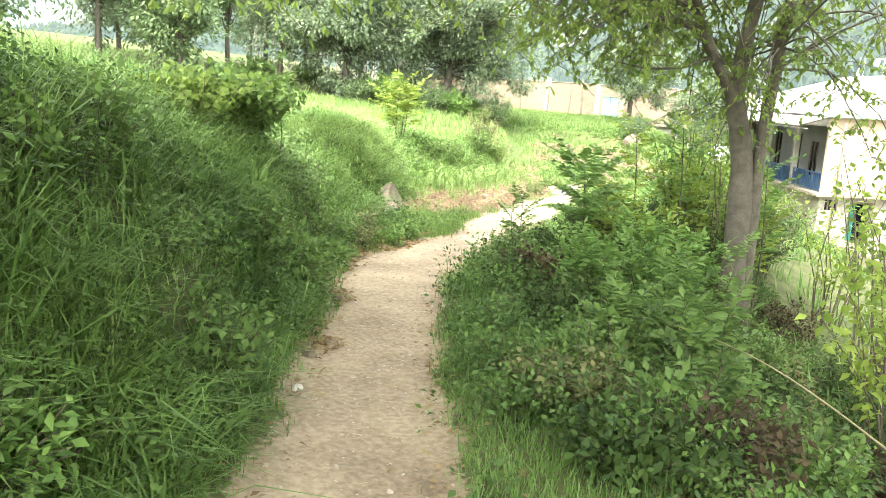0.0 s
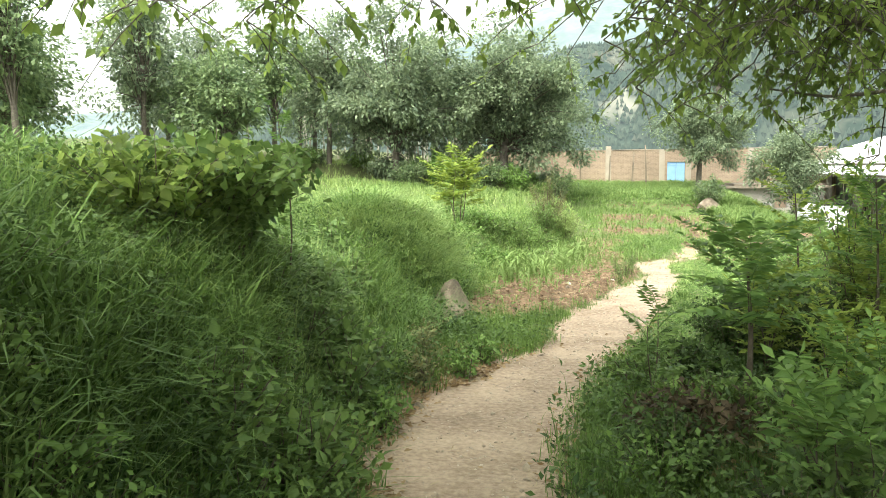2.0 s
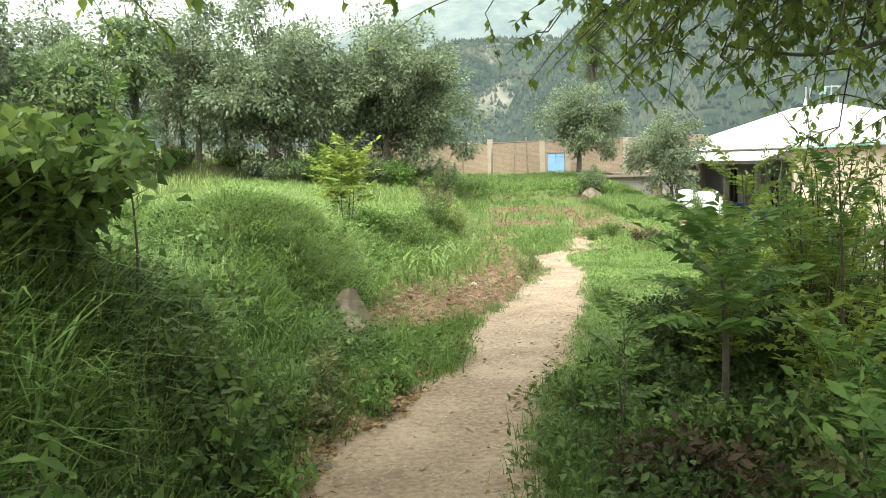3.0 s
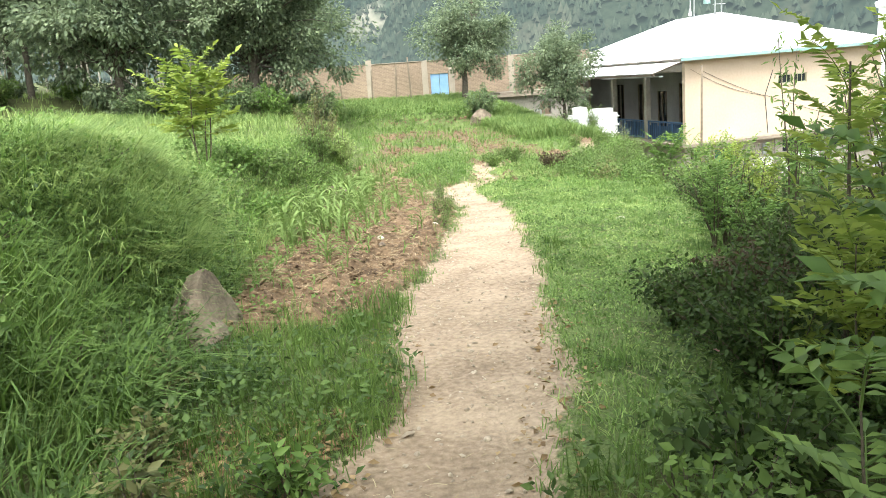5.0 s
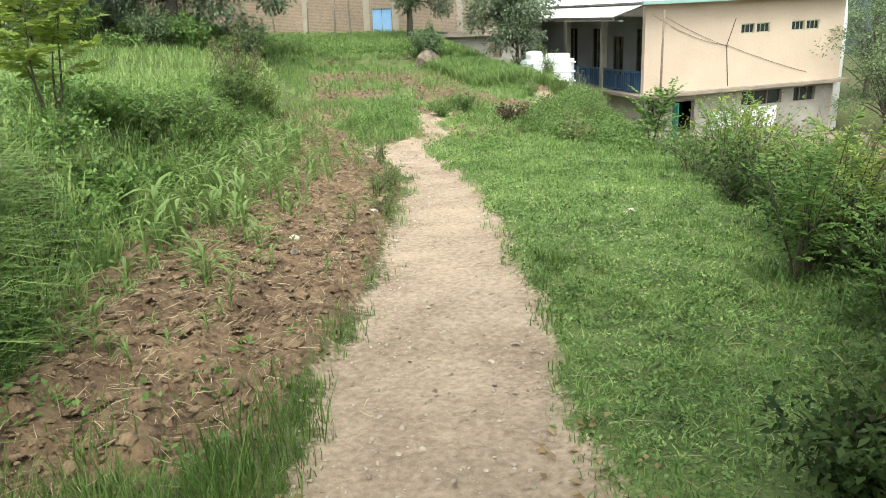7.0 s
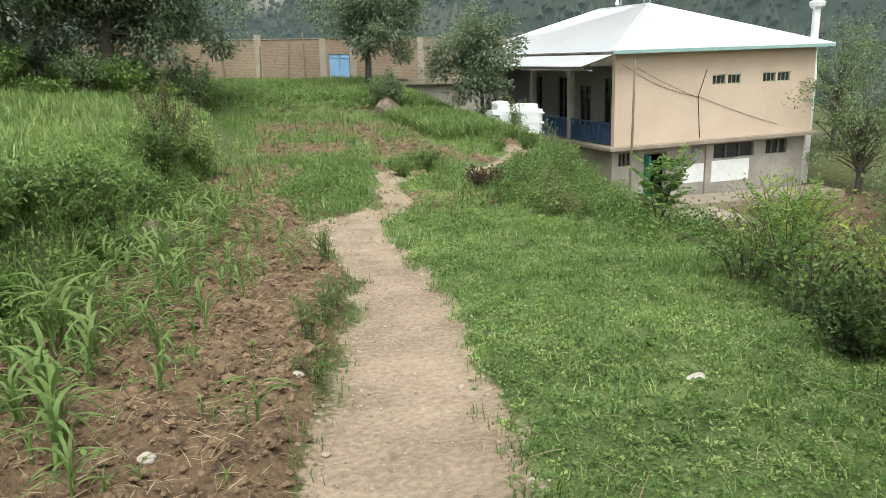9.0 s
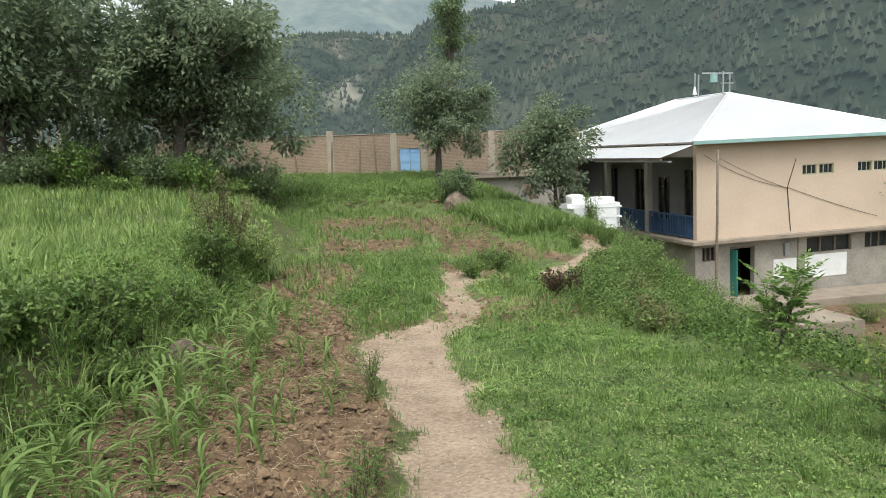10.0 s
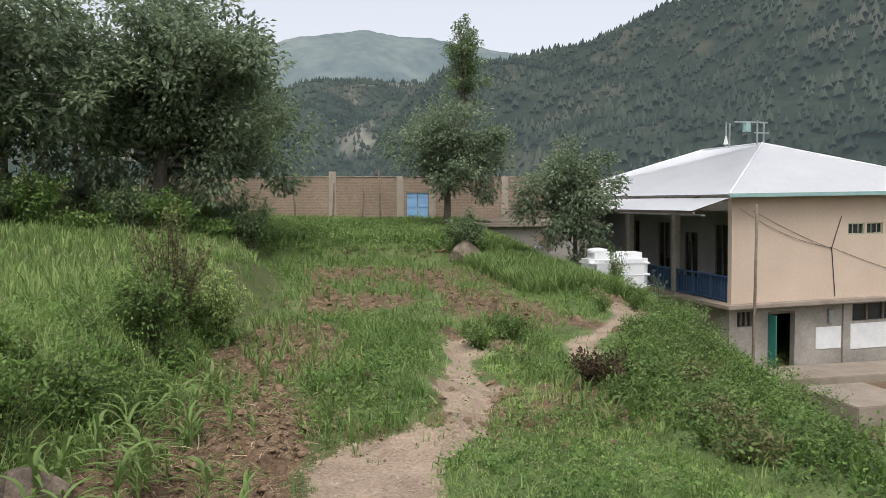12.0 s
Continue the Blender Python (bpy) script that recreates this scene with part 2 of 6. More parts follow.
# ---- materials ----
def material(name, low, high, rough=0.8, scale=8.0, fine=60.0, bump=0.3, spread=0.0, metal=0.0, see=0.0, gloss=0.3, contrast=0.35, broad=1.0):
    """Two colours mixed by noise at two scales, with relief; spread varies it island by island; see lets light through leaves."""
    ma = bpy.data.materials.new(name)
    ma.use_nodes = True
    nt = ma.node_tree
    bs = nt.nodes["Principled BSDF"]
    bs.inputs["Roughness"].default_value, bs.inputs["Metallic"].default_value = rough, metal
    bs.inputs["Specular IOR Level"].default_value = gloss
    co = nt.nodes.new("ShaderNodeTexCoord")
    n1, n2 = nt.nodes.new("ShaderNodeTexNoise"), nt.nodes.new("ShaderNodeTexNoise")
    n1.inputs["Scale"].default_value, n2.inputs["Scale"].default_value = scale, fine
    n1.inputs["Detail"].default_value, n2.inputs["Detail"].default_value = 4, 3
    nt.links.new(co.outputs["Object"], n1.inputs["Vector"])
    nt.links.new(co.outputs["Object"], n2.inputs["Vector"])
    add = nt.nodes.new("ShaderNodeMath")
    add.operation = "MULTIPLY_ADD"
    nt.links.new(n2.outputs[0], add.inputs[0])
    add.inputs[1].default_value = 0.6
    large = nt.nodes.new("ShaderNodeMath")
    large.operation = "MULTIPLY"
    large.inputs[1].default_value = broad
    nt.links.new(n1.outputs[0], large.inputs[0])
    nt.links.new(large.outputs[0], add.inputs[2])
    value = add.outputs[0]
    if spread:
        geo = nt.nodes.new("ShaderNodeNewGeometry")
        more = nt.nodes.new("ShaderNodeMath")
        more.operation = "MULTIPLY_ADD"
        nt.links.new(geo.outputs["Random Per Island"], more.inputs[0])
        more.inputs[1].default_value = spread
        nt.links.new(value, more.inputs[2])
        value = more.outputs[0]
    ramp = nt.nodes.new("ShaderNodeMapRange")
    mid = 0.3 + broad / 2 + spread / 2
    wide = contrast + spread / 2
    ramp.inputs[1].default_value, ramp.inputs[2].default_value = mid - wide, mid + wide
    nt.links.new(value, ramp.inputs[0])
    mix = nt.nodes.new("ShaderNodeMix")
    mix.data_type = "RGBA"
    nt.links.new(ramp.outputs[0], mix.inputs[0])
    mix.inputs[6].default_value, mix.inputs[7].default_value = (*low, 1), (*high, 1)
    nt.links.new(mix.outputs[2], bs.inputs["Base Color"])
    if bump:
        bp = nt.nodes.new("ShaderNodeBump")
        bp.inputs["Strength"].default_value, bp.inputs["Distance"].default_value = bump, 0.02
        nt.links.new(add.outputs[0], bp.inputs["Height"])
        nt.links.new(bp.outputs[0], bs.inputs["Normal"])
    if see:
        tr = nt.nodes.new("ShaderNodeBsdfTranslucent")
        nt.links.new(mix.outputs[2], tr.inputs[0])
        ms = nt.nodes.new("ShaderNodeMixShader")
        ms.inputs[0].default_value = see
        nt.links.new(bs.outputs[0], ms.inputs[1])
        nt.links.new(tr.outputs[0], ms.inputs[2])
        nt.links.new(ms.outputs[0], nt.nodes["Material Output"].inputs[0])
    return ma


def leafy(name, low, high, see=0.35, spread=1.2, rough=0.55, gloss=0.3):
    return material(name, low, high, rough, 0.9, 12.0, 0.0, spread, 0.0, see, gloss, broad=2.4)


GRASS = leafy("grass_green", (0.066, 0.13, 0.028), (0.25, 0.37, 0.11))
GRASS_DARK = leafy("grass_deep", (0.072, 0.13, 0.027), (0.21, 0.31, 0.075))
GRASS_PALE = leafy("grass_pale", (0.17, 0.26, 0.068), (0.44, 0.54, 0.2))
WEED = leafy("weed_leaf", (0.058, 0.112, 0.03), (0.22, 0.315, 0.085))
STRAW = material("dry_straw", (0.22, 0.165, 0.09), (0.46, 0.38, 0.24), 0.8, 6, 40, 0.0, 1.0)
WALNUT = leafy("walnut_leaf", (0.075, 0.112, 0.07), (0.33, 0.395, 0.235), 0.5, 1.2, 0.5, 0.3)
TREE_LEAF = leafy("tree_leaf", (0.075, 0.125, 0.06), (0.29, 0.37, 0.175), 0.45, 1.2, 0.5, 0.3)
BRIGHT = leafy("young_leaf", (0.15, 0.225, 0.038), (0.4, 0.47, 0.1), 0.45)
FERN = leafy("pinnate_leaf", (0.075, 0.15, 0.036), (0.24, 0.36, 0.09), 0.4)
NEAR_LEAF = leafy("branch_leaf", (0.1, 0.155, 0.04), (0.34, 0.43, 0.11), 0.7)
OLIVE = leafy("olive_leaf", (0.085, 0.095, 0.035), (0.27, 0.27, 0.11))
# darker copy of the grass, shade of the low bank in its colour
GRASS_SHADED = leafy("shaded_grass", (0.044, 0.09, 0.018), (0.16, 0.255, 0.054))
# near-bank shade put into the leaf colour; also plain dark lawn weeds
DARKENED_WEED = leafy("darkened_weed_leaf", (0.028, 0.06, 0.016), (0.13, 0.205, 0.05), 0.3)
PURPLE = leafy("purplish_leaf", (0.032, 0.024, 0.013), (0.12, 0.085, 0.048), 0.25, gloss=0.15)
# thicket leaves with the shade between them put into the colour
DARKENED_LEAF = leafy("darkened_thicket_leaf", (0.02, 0.04, 0.012), (0.095, 0.145, 0.036), 0.25, gloss=0.15)
MAIZE = leafy("maize_leaf", (0.09, 0.165, 0.04), (0.27, 0.36, 0.115), 0.35)
BARK = material("bark", (0.05, 0.042, 0.034), (0.17, 0.145, 0.115), 0.9, 9, 70, 0.9)
TWIG = material("twig_bark", (0.05, 0.04, 0.03), (0.15, 0.12, 0.085), 0.9, 20, 90, 0.3)
STONE = material("stone", (0.065, 0.049, 0.036), (0.25, 0.2, 0.15), 0.95, 6, 38, 1.0, contrast=0.28)
PALE_STONE = material("pale_stone", (0.36, 0.32, 0.27), (0.6, 0.55, 0.47), 0.85, 9, 60, 0.5)
CLOD = material("soil_clod", (0.075, 0.048, 0.028), (0.3, 0.205, 0.125), 0.95, 9, 70, 0.8, 0.8)
PEBBLE = material("pebble", (0.17, 0.13, 0.09), (0.56, 0.47, 0.37), 0.9, 9, 60, 0.4, 1.0)
LITTER = material("leaf_litter", (0.12, 0.07, 0.035), (0.38, 0.27, 0.14), 0.85, 9, 60, 0.0, 1.2)


def ground_material():
    ma = material("earth", (0.03, 0.034, 0.013), (0.13, 0.14, 0.05), 0.95, 5.0, 42.0, 1.0)
    nt = ma.node_tree
    bs = nt.nodes["Principled BSDF"]
    last = bs.inputs["Base Color"].links[0].from_socket
    co = [n for n in nt.nodes if n.type == "TEX_COORD"][0]
    for mask, low, high, s1, s2 in (("turf", (0.03, 0.048, 0.014), (0.17, 0.22, 0.07), 2.2, 60.0), ("soil", (0.06, 0.038, 0.022), (0.22, 0.145, 0.085), 3.0, 30.0), ("dirt", (0.17, 0.122, 0.082), (0.43, 0.33, 0.238), 1.8, 26.0)):
        at = nt.nodes.new("ShaderNodeAttribute")
        at.attribute_name = mask
        a, b = nt.nodes.new("ShaderNodeTexNoise"), nt.nodes.new("ShaderNodeTexNoise")
        a.inputs["Scale"].default_value, b.inputs["Scale"].default_value = s1, s2
        a.inputs["Detail"].default_value, b.inputs["Detail"].default_value = 5, 6
        nt.links.new(co.outputs["Object"], a.inputs["Vector"])
        nt.links.new(co.outputs["Object"], b.inputs["Vector"])
        ad = nt.nodes.new("ShaderNodeMath")
        ad.operation = "ADD"
        nt.links.new(a.outputs[0], ad.inputs[0])
        nt.links.new(b.outputs[0], ad.inputs[1])
        mr = nt.nodes.new("ShaderNodeMapRange")
        mr.inputs[1].default_value, mr.inputs[2].default_value = 0.65, 1.35
        nt.links.new(ad.outputs[0], mr.inputs[0])
        cm = nt.nodes.new("ShaderNodeMix")
        cm.data_type = "RGBA"
        cm.inputs[6].default_value, cm.inputs[7].default_value = (*low, 1), (*high, 1)
        nt.links.new(mr.outputs[0], cm.inputs[0])
        mx = nt.nodes.new("ShaderNodeMix")
        mx.data_type = "RGBA"
        rag = nt.nodes.new("ShaderNodeMath")
        rag.operation = "MULTIPLY_ADD"
        nt.links.new(b.outputs[0], rag.inputs[0])
        rag.inputs[1].default_value = 0.9
        nt.links.new(at.outputs["Fac"], rag.inputs[2])
        cut = nt.nodes.new("ShaderNodeMapRange")
        cut.inputs[1].default_value, cut.inputs[2].default_value = 0.82, 1.08
        nt.links.new(rag.outputs[0], cut.inputs[0])
        nt.links.new(cut.outputs[0], mx.inputs[0])
        nt.links.new(last, mx.inputs[6])
        nt.links.new(cm.outputs[2], mx.inputs[7])
        last = mx.outputs[2]
    nt.links.new(last, bs.inputs["Base Color"])
    return ma


# ---- ground: one sheet to the horizon ----
def grade(lo, hi, step, far, growth):
    inner = np.arange(lo, hi, step)
    out, d, p = [], step, hi
    while p < far:
        out.append(p)
        d *= growth
        p += d
    out.append(far)
    back, d, p = [], step, lo
    while p > -far:
        d *= growth
        p -= d
        back.append(p)
    return np.concatenate([np.array(back[::-1]), inner, np.array(out)])


gx, gy = grade(-3.0, 6.0, 0.075, 3000, 1.1), grade(2.0, 24.5, 0.075, 3000, 1.085)
X, Y = np.meshgrid(gx, gy)
Z = ground(X, Y)
nx, ny = len(gx), len(gy)
a, b = np.meshgrid(np.arange(nx - 1), np.arange(ny - 1))
k = (b * nx + a).ravel()
sheet = smoothed(np_mesh("ground", np.stack([X.ravel(), Y.ravel(), Z.ravel()], 1), np.stack([k, k + 1, k + nx + 1, k + nx], 1)))
for mask, values in (("dirt", dirt_mask(X, Y)), ("soil", soil_mask(X, Y)), ("turf", np.maximum((X > path_x(Y)) * smooth(8.8, 9.8, Y) * (1 - smooth(0.0, 0.8, X - edge_x(Y))), 0.45 * smooth(20, 24, Y) * (X < edge_x(Y) + 1.0)) * 0.92)):
    sheet.attributes.new(mask, "FLOAT", "POINT").data.foreach_set("value", values.ravel().astype(np.float32))
tagged(part("ground", sheet, ground_material()), "sloping earth with a trodden sandy path and tilled strip", "ground", kind="structure")


# ---- distance: forested hills, haze of miles of air put in as bluish glow ----
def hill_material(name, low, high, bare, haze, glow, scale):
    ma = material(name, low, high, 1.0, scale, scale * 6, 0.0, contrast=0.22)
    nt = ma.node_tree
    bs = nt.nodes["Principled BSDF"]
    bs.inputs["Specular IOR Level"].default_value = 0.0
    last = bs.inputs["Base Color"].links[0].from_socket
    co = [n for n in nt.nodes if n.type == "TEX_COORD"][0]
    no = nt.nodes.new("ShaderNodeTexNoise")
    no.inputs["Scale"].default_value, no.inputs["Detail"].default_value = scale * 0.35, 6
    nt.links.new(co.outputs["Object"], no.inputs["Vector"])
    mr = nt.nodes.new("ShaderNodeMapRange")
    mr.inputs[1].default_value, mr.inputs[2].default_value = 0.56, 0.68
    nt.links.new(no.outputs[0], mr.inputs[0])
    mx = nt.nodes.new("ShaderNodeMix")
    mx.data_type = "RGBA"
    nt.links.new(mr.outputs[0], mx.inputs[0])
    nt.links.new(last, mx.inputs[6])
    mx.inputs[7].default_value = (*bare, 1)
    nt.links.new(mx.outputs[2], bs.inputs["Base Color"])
    # even bluish emission stands in for the haze of the air
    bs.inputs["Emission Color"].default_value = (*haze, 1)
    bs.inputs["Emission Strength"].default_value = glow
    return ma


def hill(name, label, az, tan_up, r0, r1, mat, seed, rough, foot=-25):
    a = np.radians(np.arange(az[0], az[-1], 0.22))
    t = np.linspace(0, 1, 60)
    A, T = np.meshgrid(a, t)
    r = r0 + (r1 - r0) * T
    crest = r1 * np.interp(np.degrees(A), az, tan_up)
    px_, py_ = r * np.sin(A), r * np.cos(A)
    s = rough / (r1 - r0) * 9
    z = foot + (crest - foot) * np.sin(T * math.pi / 2) ** 1.15
    z += (fbm(px_ * 4.0 / (r1 - r0), py_ * 4.0 / (r1 - r0), seed, 5) * rough) * np.sin(np.clip(T * 1.05, 0, 1) * math.pi) + fbm(px_ * 0.03, py_ * 0.03, seed + 5, 3) * rough * 0.12
    n = len(a)
    i, j = np.meshgrid(np.arange(n - 1), np.arange(len(t) - 1))
    k = (j * n + i).ravel()
    me = smoothed(np_mesh(name, np.stack([px_.ravel(), py_.ravel(), z.ravel()], 1), np.stack([k, k + 1, k + n + 1, k + n], 1)))
    tagged(part(name, me, mat), label, "hill", kind="structure")
    return np.stack([px_, py_, z], 2)


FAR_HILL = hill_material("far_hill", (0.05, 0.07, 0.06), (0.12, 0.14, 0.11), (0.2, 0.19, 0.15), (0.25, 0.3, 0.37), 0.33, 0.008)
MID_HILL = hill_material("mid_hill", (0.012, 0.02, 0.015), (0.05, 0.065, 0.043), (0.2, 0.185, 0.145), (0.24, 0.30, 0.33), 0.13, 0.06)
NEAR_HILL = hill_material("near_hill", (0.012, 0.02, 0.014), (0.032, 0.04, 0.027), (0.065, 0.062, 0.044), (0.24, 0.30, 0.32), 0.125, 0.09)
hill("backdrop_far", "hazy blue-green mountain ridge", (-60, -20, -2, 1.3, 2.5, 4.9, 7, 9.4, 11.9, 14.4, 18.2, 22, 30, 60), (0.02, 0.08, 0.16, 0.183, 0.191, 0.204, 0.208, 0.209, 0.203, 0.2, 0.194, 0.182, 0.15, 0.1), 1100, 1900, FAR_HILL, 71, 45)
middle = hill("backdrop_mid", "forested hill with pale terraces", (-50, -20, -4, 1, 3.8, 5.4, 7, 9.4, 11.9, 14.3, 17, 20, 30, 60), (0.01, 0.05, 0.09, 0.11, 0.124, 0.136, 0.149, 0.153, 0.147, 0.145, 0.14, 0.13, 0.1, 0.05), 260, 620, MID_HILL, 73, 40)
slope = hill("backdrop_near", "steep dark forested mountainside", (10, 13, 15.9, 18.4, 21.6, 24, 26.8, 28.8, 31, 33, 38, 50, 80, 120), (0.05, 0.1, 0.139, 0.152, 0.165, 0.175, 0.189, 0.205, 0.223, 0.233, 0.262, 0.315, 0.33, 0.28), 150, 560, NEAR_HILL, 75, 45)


def spots(grid, n):
    """Random places on a hill's surface."""
    u, v = rng.uniform(0, grid.shape[0] - 1.001, n), rng.uniform(0, grid.shape[1] - 1.001, n)
    i, j = u.astype(int), v.astype(int)
    u, v = (u - i)[:, None], (v - j)[:, None]
    return grid[i, j] * (1 - u) * (1 - v) + grid[i + 1, j] * u * (1 - v) + grid[i, j + 1] * (1 - u) * v + grid[i + 1, j + 1] * u * v - (0, 0, 1.0)


FIR_V = np.array([(1, 0.1, 0.3), (0.2, 1, 0.38), (-0.95, 0.35, 0.28), (-0.5, -0.9, 0.4), (0.6, -0.75, 0.3), (0.1, 0.05, 1.0)])
FIR_F = np.array([(i, (i + 1) % 5, 5) for i in range(5)])
woods = Builder()
h = rng.uniform(2.6, 6.0, 24000)
fr = np.zeros((24000, 3, 3))
fr[:, 0, 0] = fr[:, 1, 1] = h * rng.uniform(0.17, 0.32, 24000)
fr[:, 2, 2] = h
woods.scatter(FIR_V, FIR_F, fr * 0.9, spots(middle, 24000))
woods.scatter(FIR_V, FIR_F, fr, spots(slope, 24000))
# the woods get the same emitted haze as their hills
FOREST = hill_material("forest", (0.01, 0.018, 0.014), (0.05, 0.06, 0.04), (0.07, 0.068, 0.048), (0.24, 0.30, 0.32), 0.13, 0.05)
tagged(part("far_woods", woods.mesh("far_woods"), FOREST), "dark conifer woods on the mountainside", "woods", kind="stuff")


# ---- house with veranda, minaret, compound wall ----
def box(bm, x0, y0, z0, x1, y1, z1, bevel=0.0):
    made = bmesh.ops.create_cube(bm, size=1.0, matrix=Matrix.LocRotScale(((x0 + x1) / 2, (y0 + y1) / 2, (z0 + z1) / 2), None, (x1 - x0, y1 - y0, z1 - z0)))
    if bevel:
        edges = list({e for v in made["verts"] for e in v.link_edges})
        bmesh.ops.bevel(bm, geom=edges, offset=bevel, segments=2, affect="EDGES")
    return bm


def boxed(name, mat, parent, dims, bevel=0.01, label=""):
    return part(name, box(bmesh.new(), *dims, bevel), mat, parent, label)


def wall_with_holes(y0, y1, x0, x1, z0, z1, holes):
    """A wall along x, from y0 to y1 thick, with openings (xa, za, xb, zb) right through it."""
    bm = bmesh.new()
    xs = sorted({x0, x1, *[v for q in holes for v in (q[0], q[2])]})
    for a_, b_ in zip(xs, xs[1:]):
        cuts = sorted((q[1], q[3]) for q in holes if q[0] < (a_ + b_) / 2 < q[2])
        z = z0
        for lo, hi in cuts:
            if lo > z:
                box(bm, a_, y0, z, b_, y1, lo)
            z = hi
        if z < z1:
            box(bm, a_, y0, z, b_, y1, z1)
    bmesh.ops.remove_doubles(bm, verts=bm.verts, dist=0.0005)
    return bm


BEIGE = material("beige_paint", (0.49, 0.38, 0.285), (0.6, 0.48, 0.37), 0.85, 0.6, 9, 0.15)
PLASTER = material("grey_plaster", (0.2, 0.18, 0.155), (0.42, 0.385, 0.33), 0.95, 0.9, 12, 0.4)
VERANDA_WALL = material("grey_blue_plaster", (0.22, 0.22, 0.22), (0.36, 0.35, 0.34), 0.95, 0.9, 12, 0.3)
ROOF = material("white_roof_sheet", (0.72, 0.73, 0.74), (0.83, 0.83, 0.82), 0.5, 0.4, 5, 0.1)
TEAL = material("teal_paint", (0.2, 0.33, 0.31), (0.32, 0.46, 0.42), 0.6, 2, 20, 0.1)
CREAM = material("cream_green_paint", (0.3, 0.31, 0.2), (0.44, 0.44, 0.31), 0.6, 2, 20, 0.1)
BLUE = material("blue_paint", (0.03, 0.07, 0.14), (0.07, 0.13, 0.23), 0.6, 2, 20, 0.1)
DARK_BLUE = material("dark_blue_wall", (0.025, 0.05, 0.09), (0.05, 0.085, 0.14), 0.7, 1.5, 20, 0.1)
GREEN_DOOR = material("green_door_paint", (0.02, 0.14, 0.11), (0.04, 0.22, 0.17), 0.5, 3, 20, 0.1)
WHITEWASH = material("whitewash", (0.6, 0.6, 0.58), (0.82, 0.82, 0.8), 0.9, 1.5, 14, 0.2)
CONCRETE = material("concrete", (0.19, 0.155, 0.118), (0.34, 0.285, 0.225), 0.95, 1.2, 18, 0.4)
WOOD = material("grey_wood", (0.11, 0.085, 0.06), (0.25, 0.2, 0.15), 0.9, 5, 40, 0.5)
WIRE = material("black_cable", (0.02, 0.02, 0.02), (0.05, 0.05, 0.05), 0.6, 5, 40, 0.0)
GLASS = material("window_glass", (0.02, 0.025, 0.03), (0.04, 0.05, 0.055), 0.12, 2, 10, 0.0, gloss=0.6)
TANK = material("white_tank_plastic", (0.62, 0.63, 0.62), (0.8, 0.8, 0.78), 0.45, 3, 15, 0.15)
METAL = material("galvanised_metal", (0.3, 0.32, 0.32), (0.5, 0.52, 0.52), 0.45, 6, 40, 0.1, metal=0.7)
DOOR_BLUE = material("pale_blue_paint", (0.2, 0.36, 0.6), (0.3, 0.48, 0.7), 0.6, 1.5, 15, 0.1)

HX, HY, HZ = 21.15, 41.45, -2.88
house = thing("house", "beige plastered house with white sheet roof and blue-railed veranda", "house", at=(HX, HY, HZ), turn=-2)
house.matrix_basis = pose(HX, HY, HZ, 0, -0.9, -1)
WINS = [(5.35, 2.55, 6.15, 3.02), (6.25, 2.55, 7.05, 3.02), (8.35, 2.55, 9.15, 3.02), (9.25, 2.55, 10.05, 3.02)]
part("wall", wall_with_holes(0, 0.25, 0, 11.6, 0, 4.2, WINS), BEIGE, house, "beige painted upper wall")
LOW = [(1.75, -3.4, 3.0, -0.42), (0.35, -0.95, 1.05, -0.35), (5.75, -1.0, 8.2, -0.3), (8.95, -1.0, 10.3, -0.3)]
part("wall", wall_with_holes(0.12, 0.4, 0, 11.4, -3.4, -0.16, LOW), PLASTER, house, "grey plastered basement wall")
boxed("wall", BEIGE, house, (11.35, 0.25, -3.4, 11.6, 16.5, 4.2))
boxed("wall", BEIGE, house, (0, 16.25, -3.4, 11.35, 16.5, 4.2))
VER = [(0.9, 0.5, 2.0, 2.9), (3.2, 0.5, 4.3, 2.9), (5.6, 0.0, 6.7, 2.5), (8.0, 0.5, 9.1, 2.9), (11.0, 0.5, 12.1, 2.9)]
inner = wall_with_holes(0, 0.22, 0.25, 16.2, 0, 4.15, VER)
bmesh.ops.transform(inner, matrix=Matrix(((0, -1, 0, 2.4), (1, 0, 0, 0), (0, 0, 1, 0), (0, 0, 0, 1))), verts=inner.verts)
bmesh.ops.recalc_face_normals(inner, faces=inner.faces)
part("wall", inner, VERANDA_WALL, house, "grey veranda wall")
boxed("wall", PLASTER, house, (0.02, 0.45, -3.4, 0.3, 16.2, -0.16))
boxed("floor_slab", CONCRETE, house, (-0.45, -0.45, -0.16, 12.0, 16.5, 0.0), 0.02, "projecting concrete slab edge")
boxed("ceiling_slab", PLASTER, house, (0.02, 0.27, 4.02, 11.3, 16.2, 4.18))
for i, (xa, za, xb, zb) in enumerate(WINS):
    w = part("window", box(bmesh.new(), xa, 0.12, za, xb, 0.15, zb), GLASS, house)
    for d in ((xa, 0.03, za, xa + 0.05, 0.11, zb), (xb - 0.05, 0.03, za, xb, 0.11, zb), (xa + 0.05, 0.03, za, xb - 0.05, 0.11, za + 0.05), (xa + 0.05, 0.03, zb - 0.05, xb - 0.05, 0.11, zb)):
        boxed("window_frame", CREAM, w, d, 0.006)
    for k_ in range(1, 3):
        xm = xa + (xb - xa) * k_ / 3
        boxed("bar", CREAM, w, (xm - 0.012, 0.05, za + 0.05, xm + 0.012, 0.075, zb - 0.05), 0)
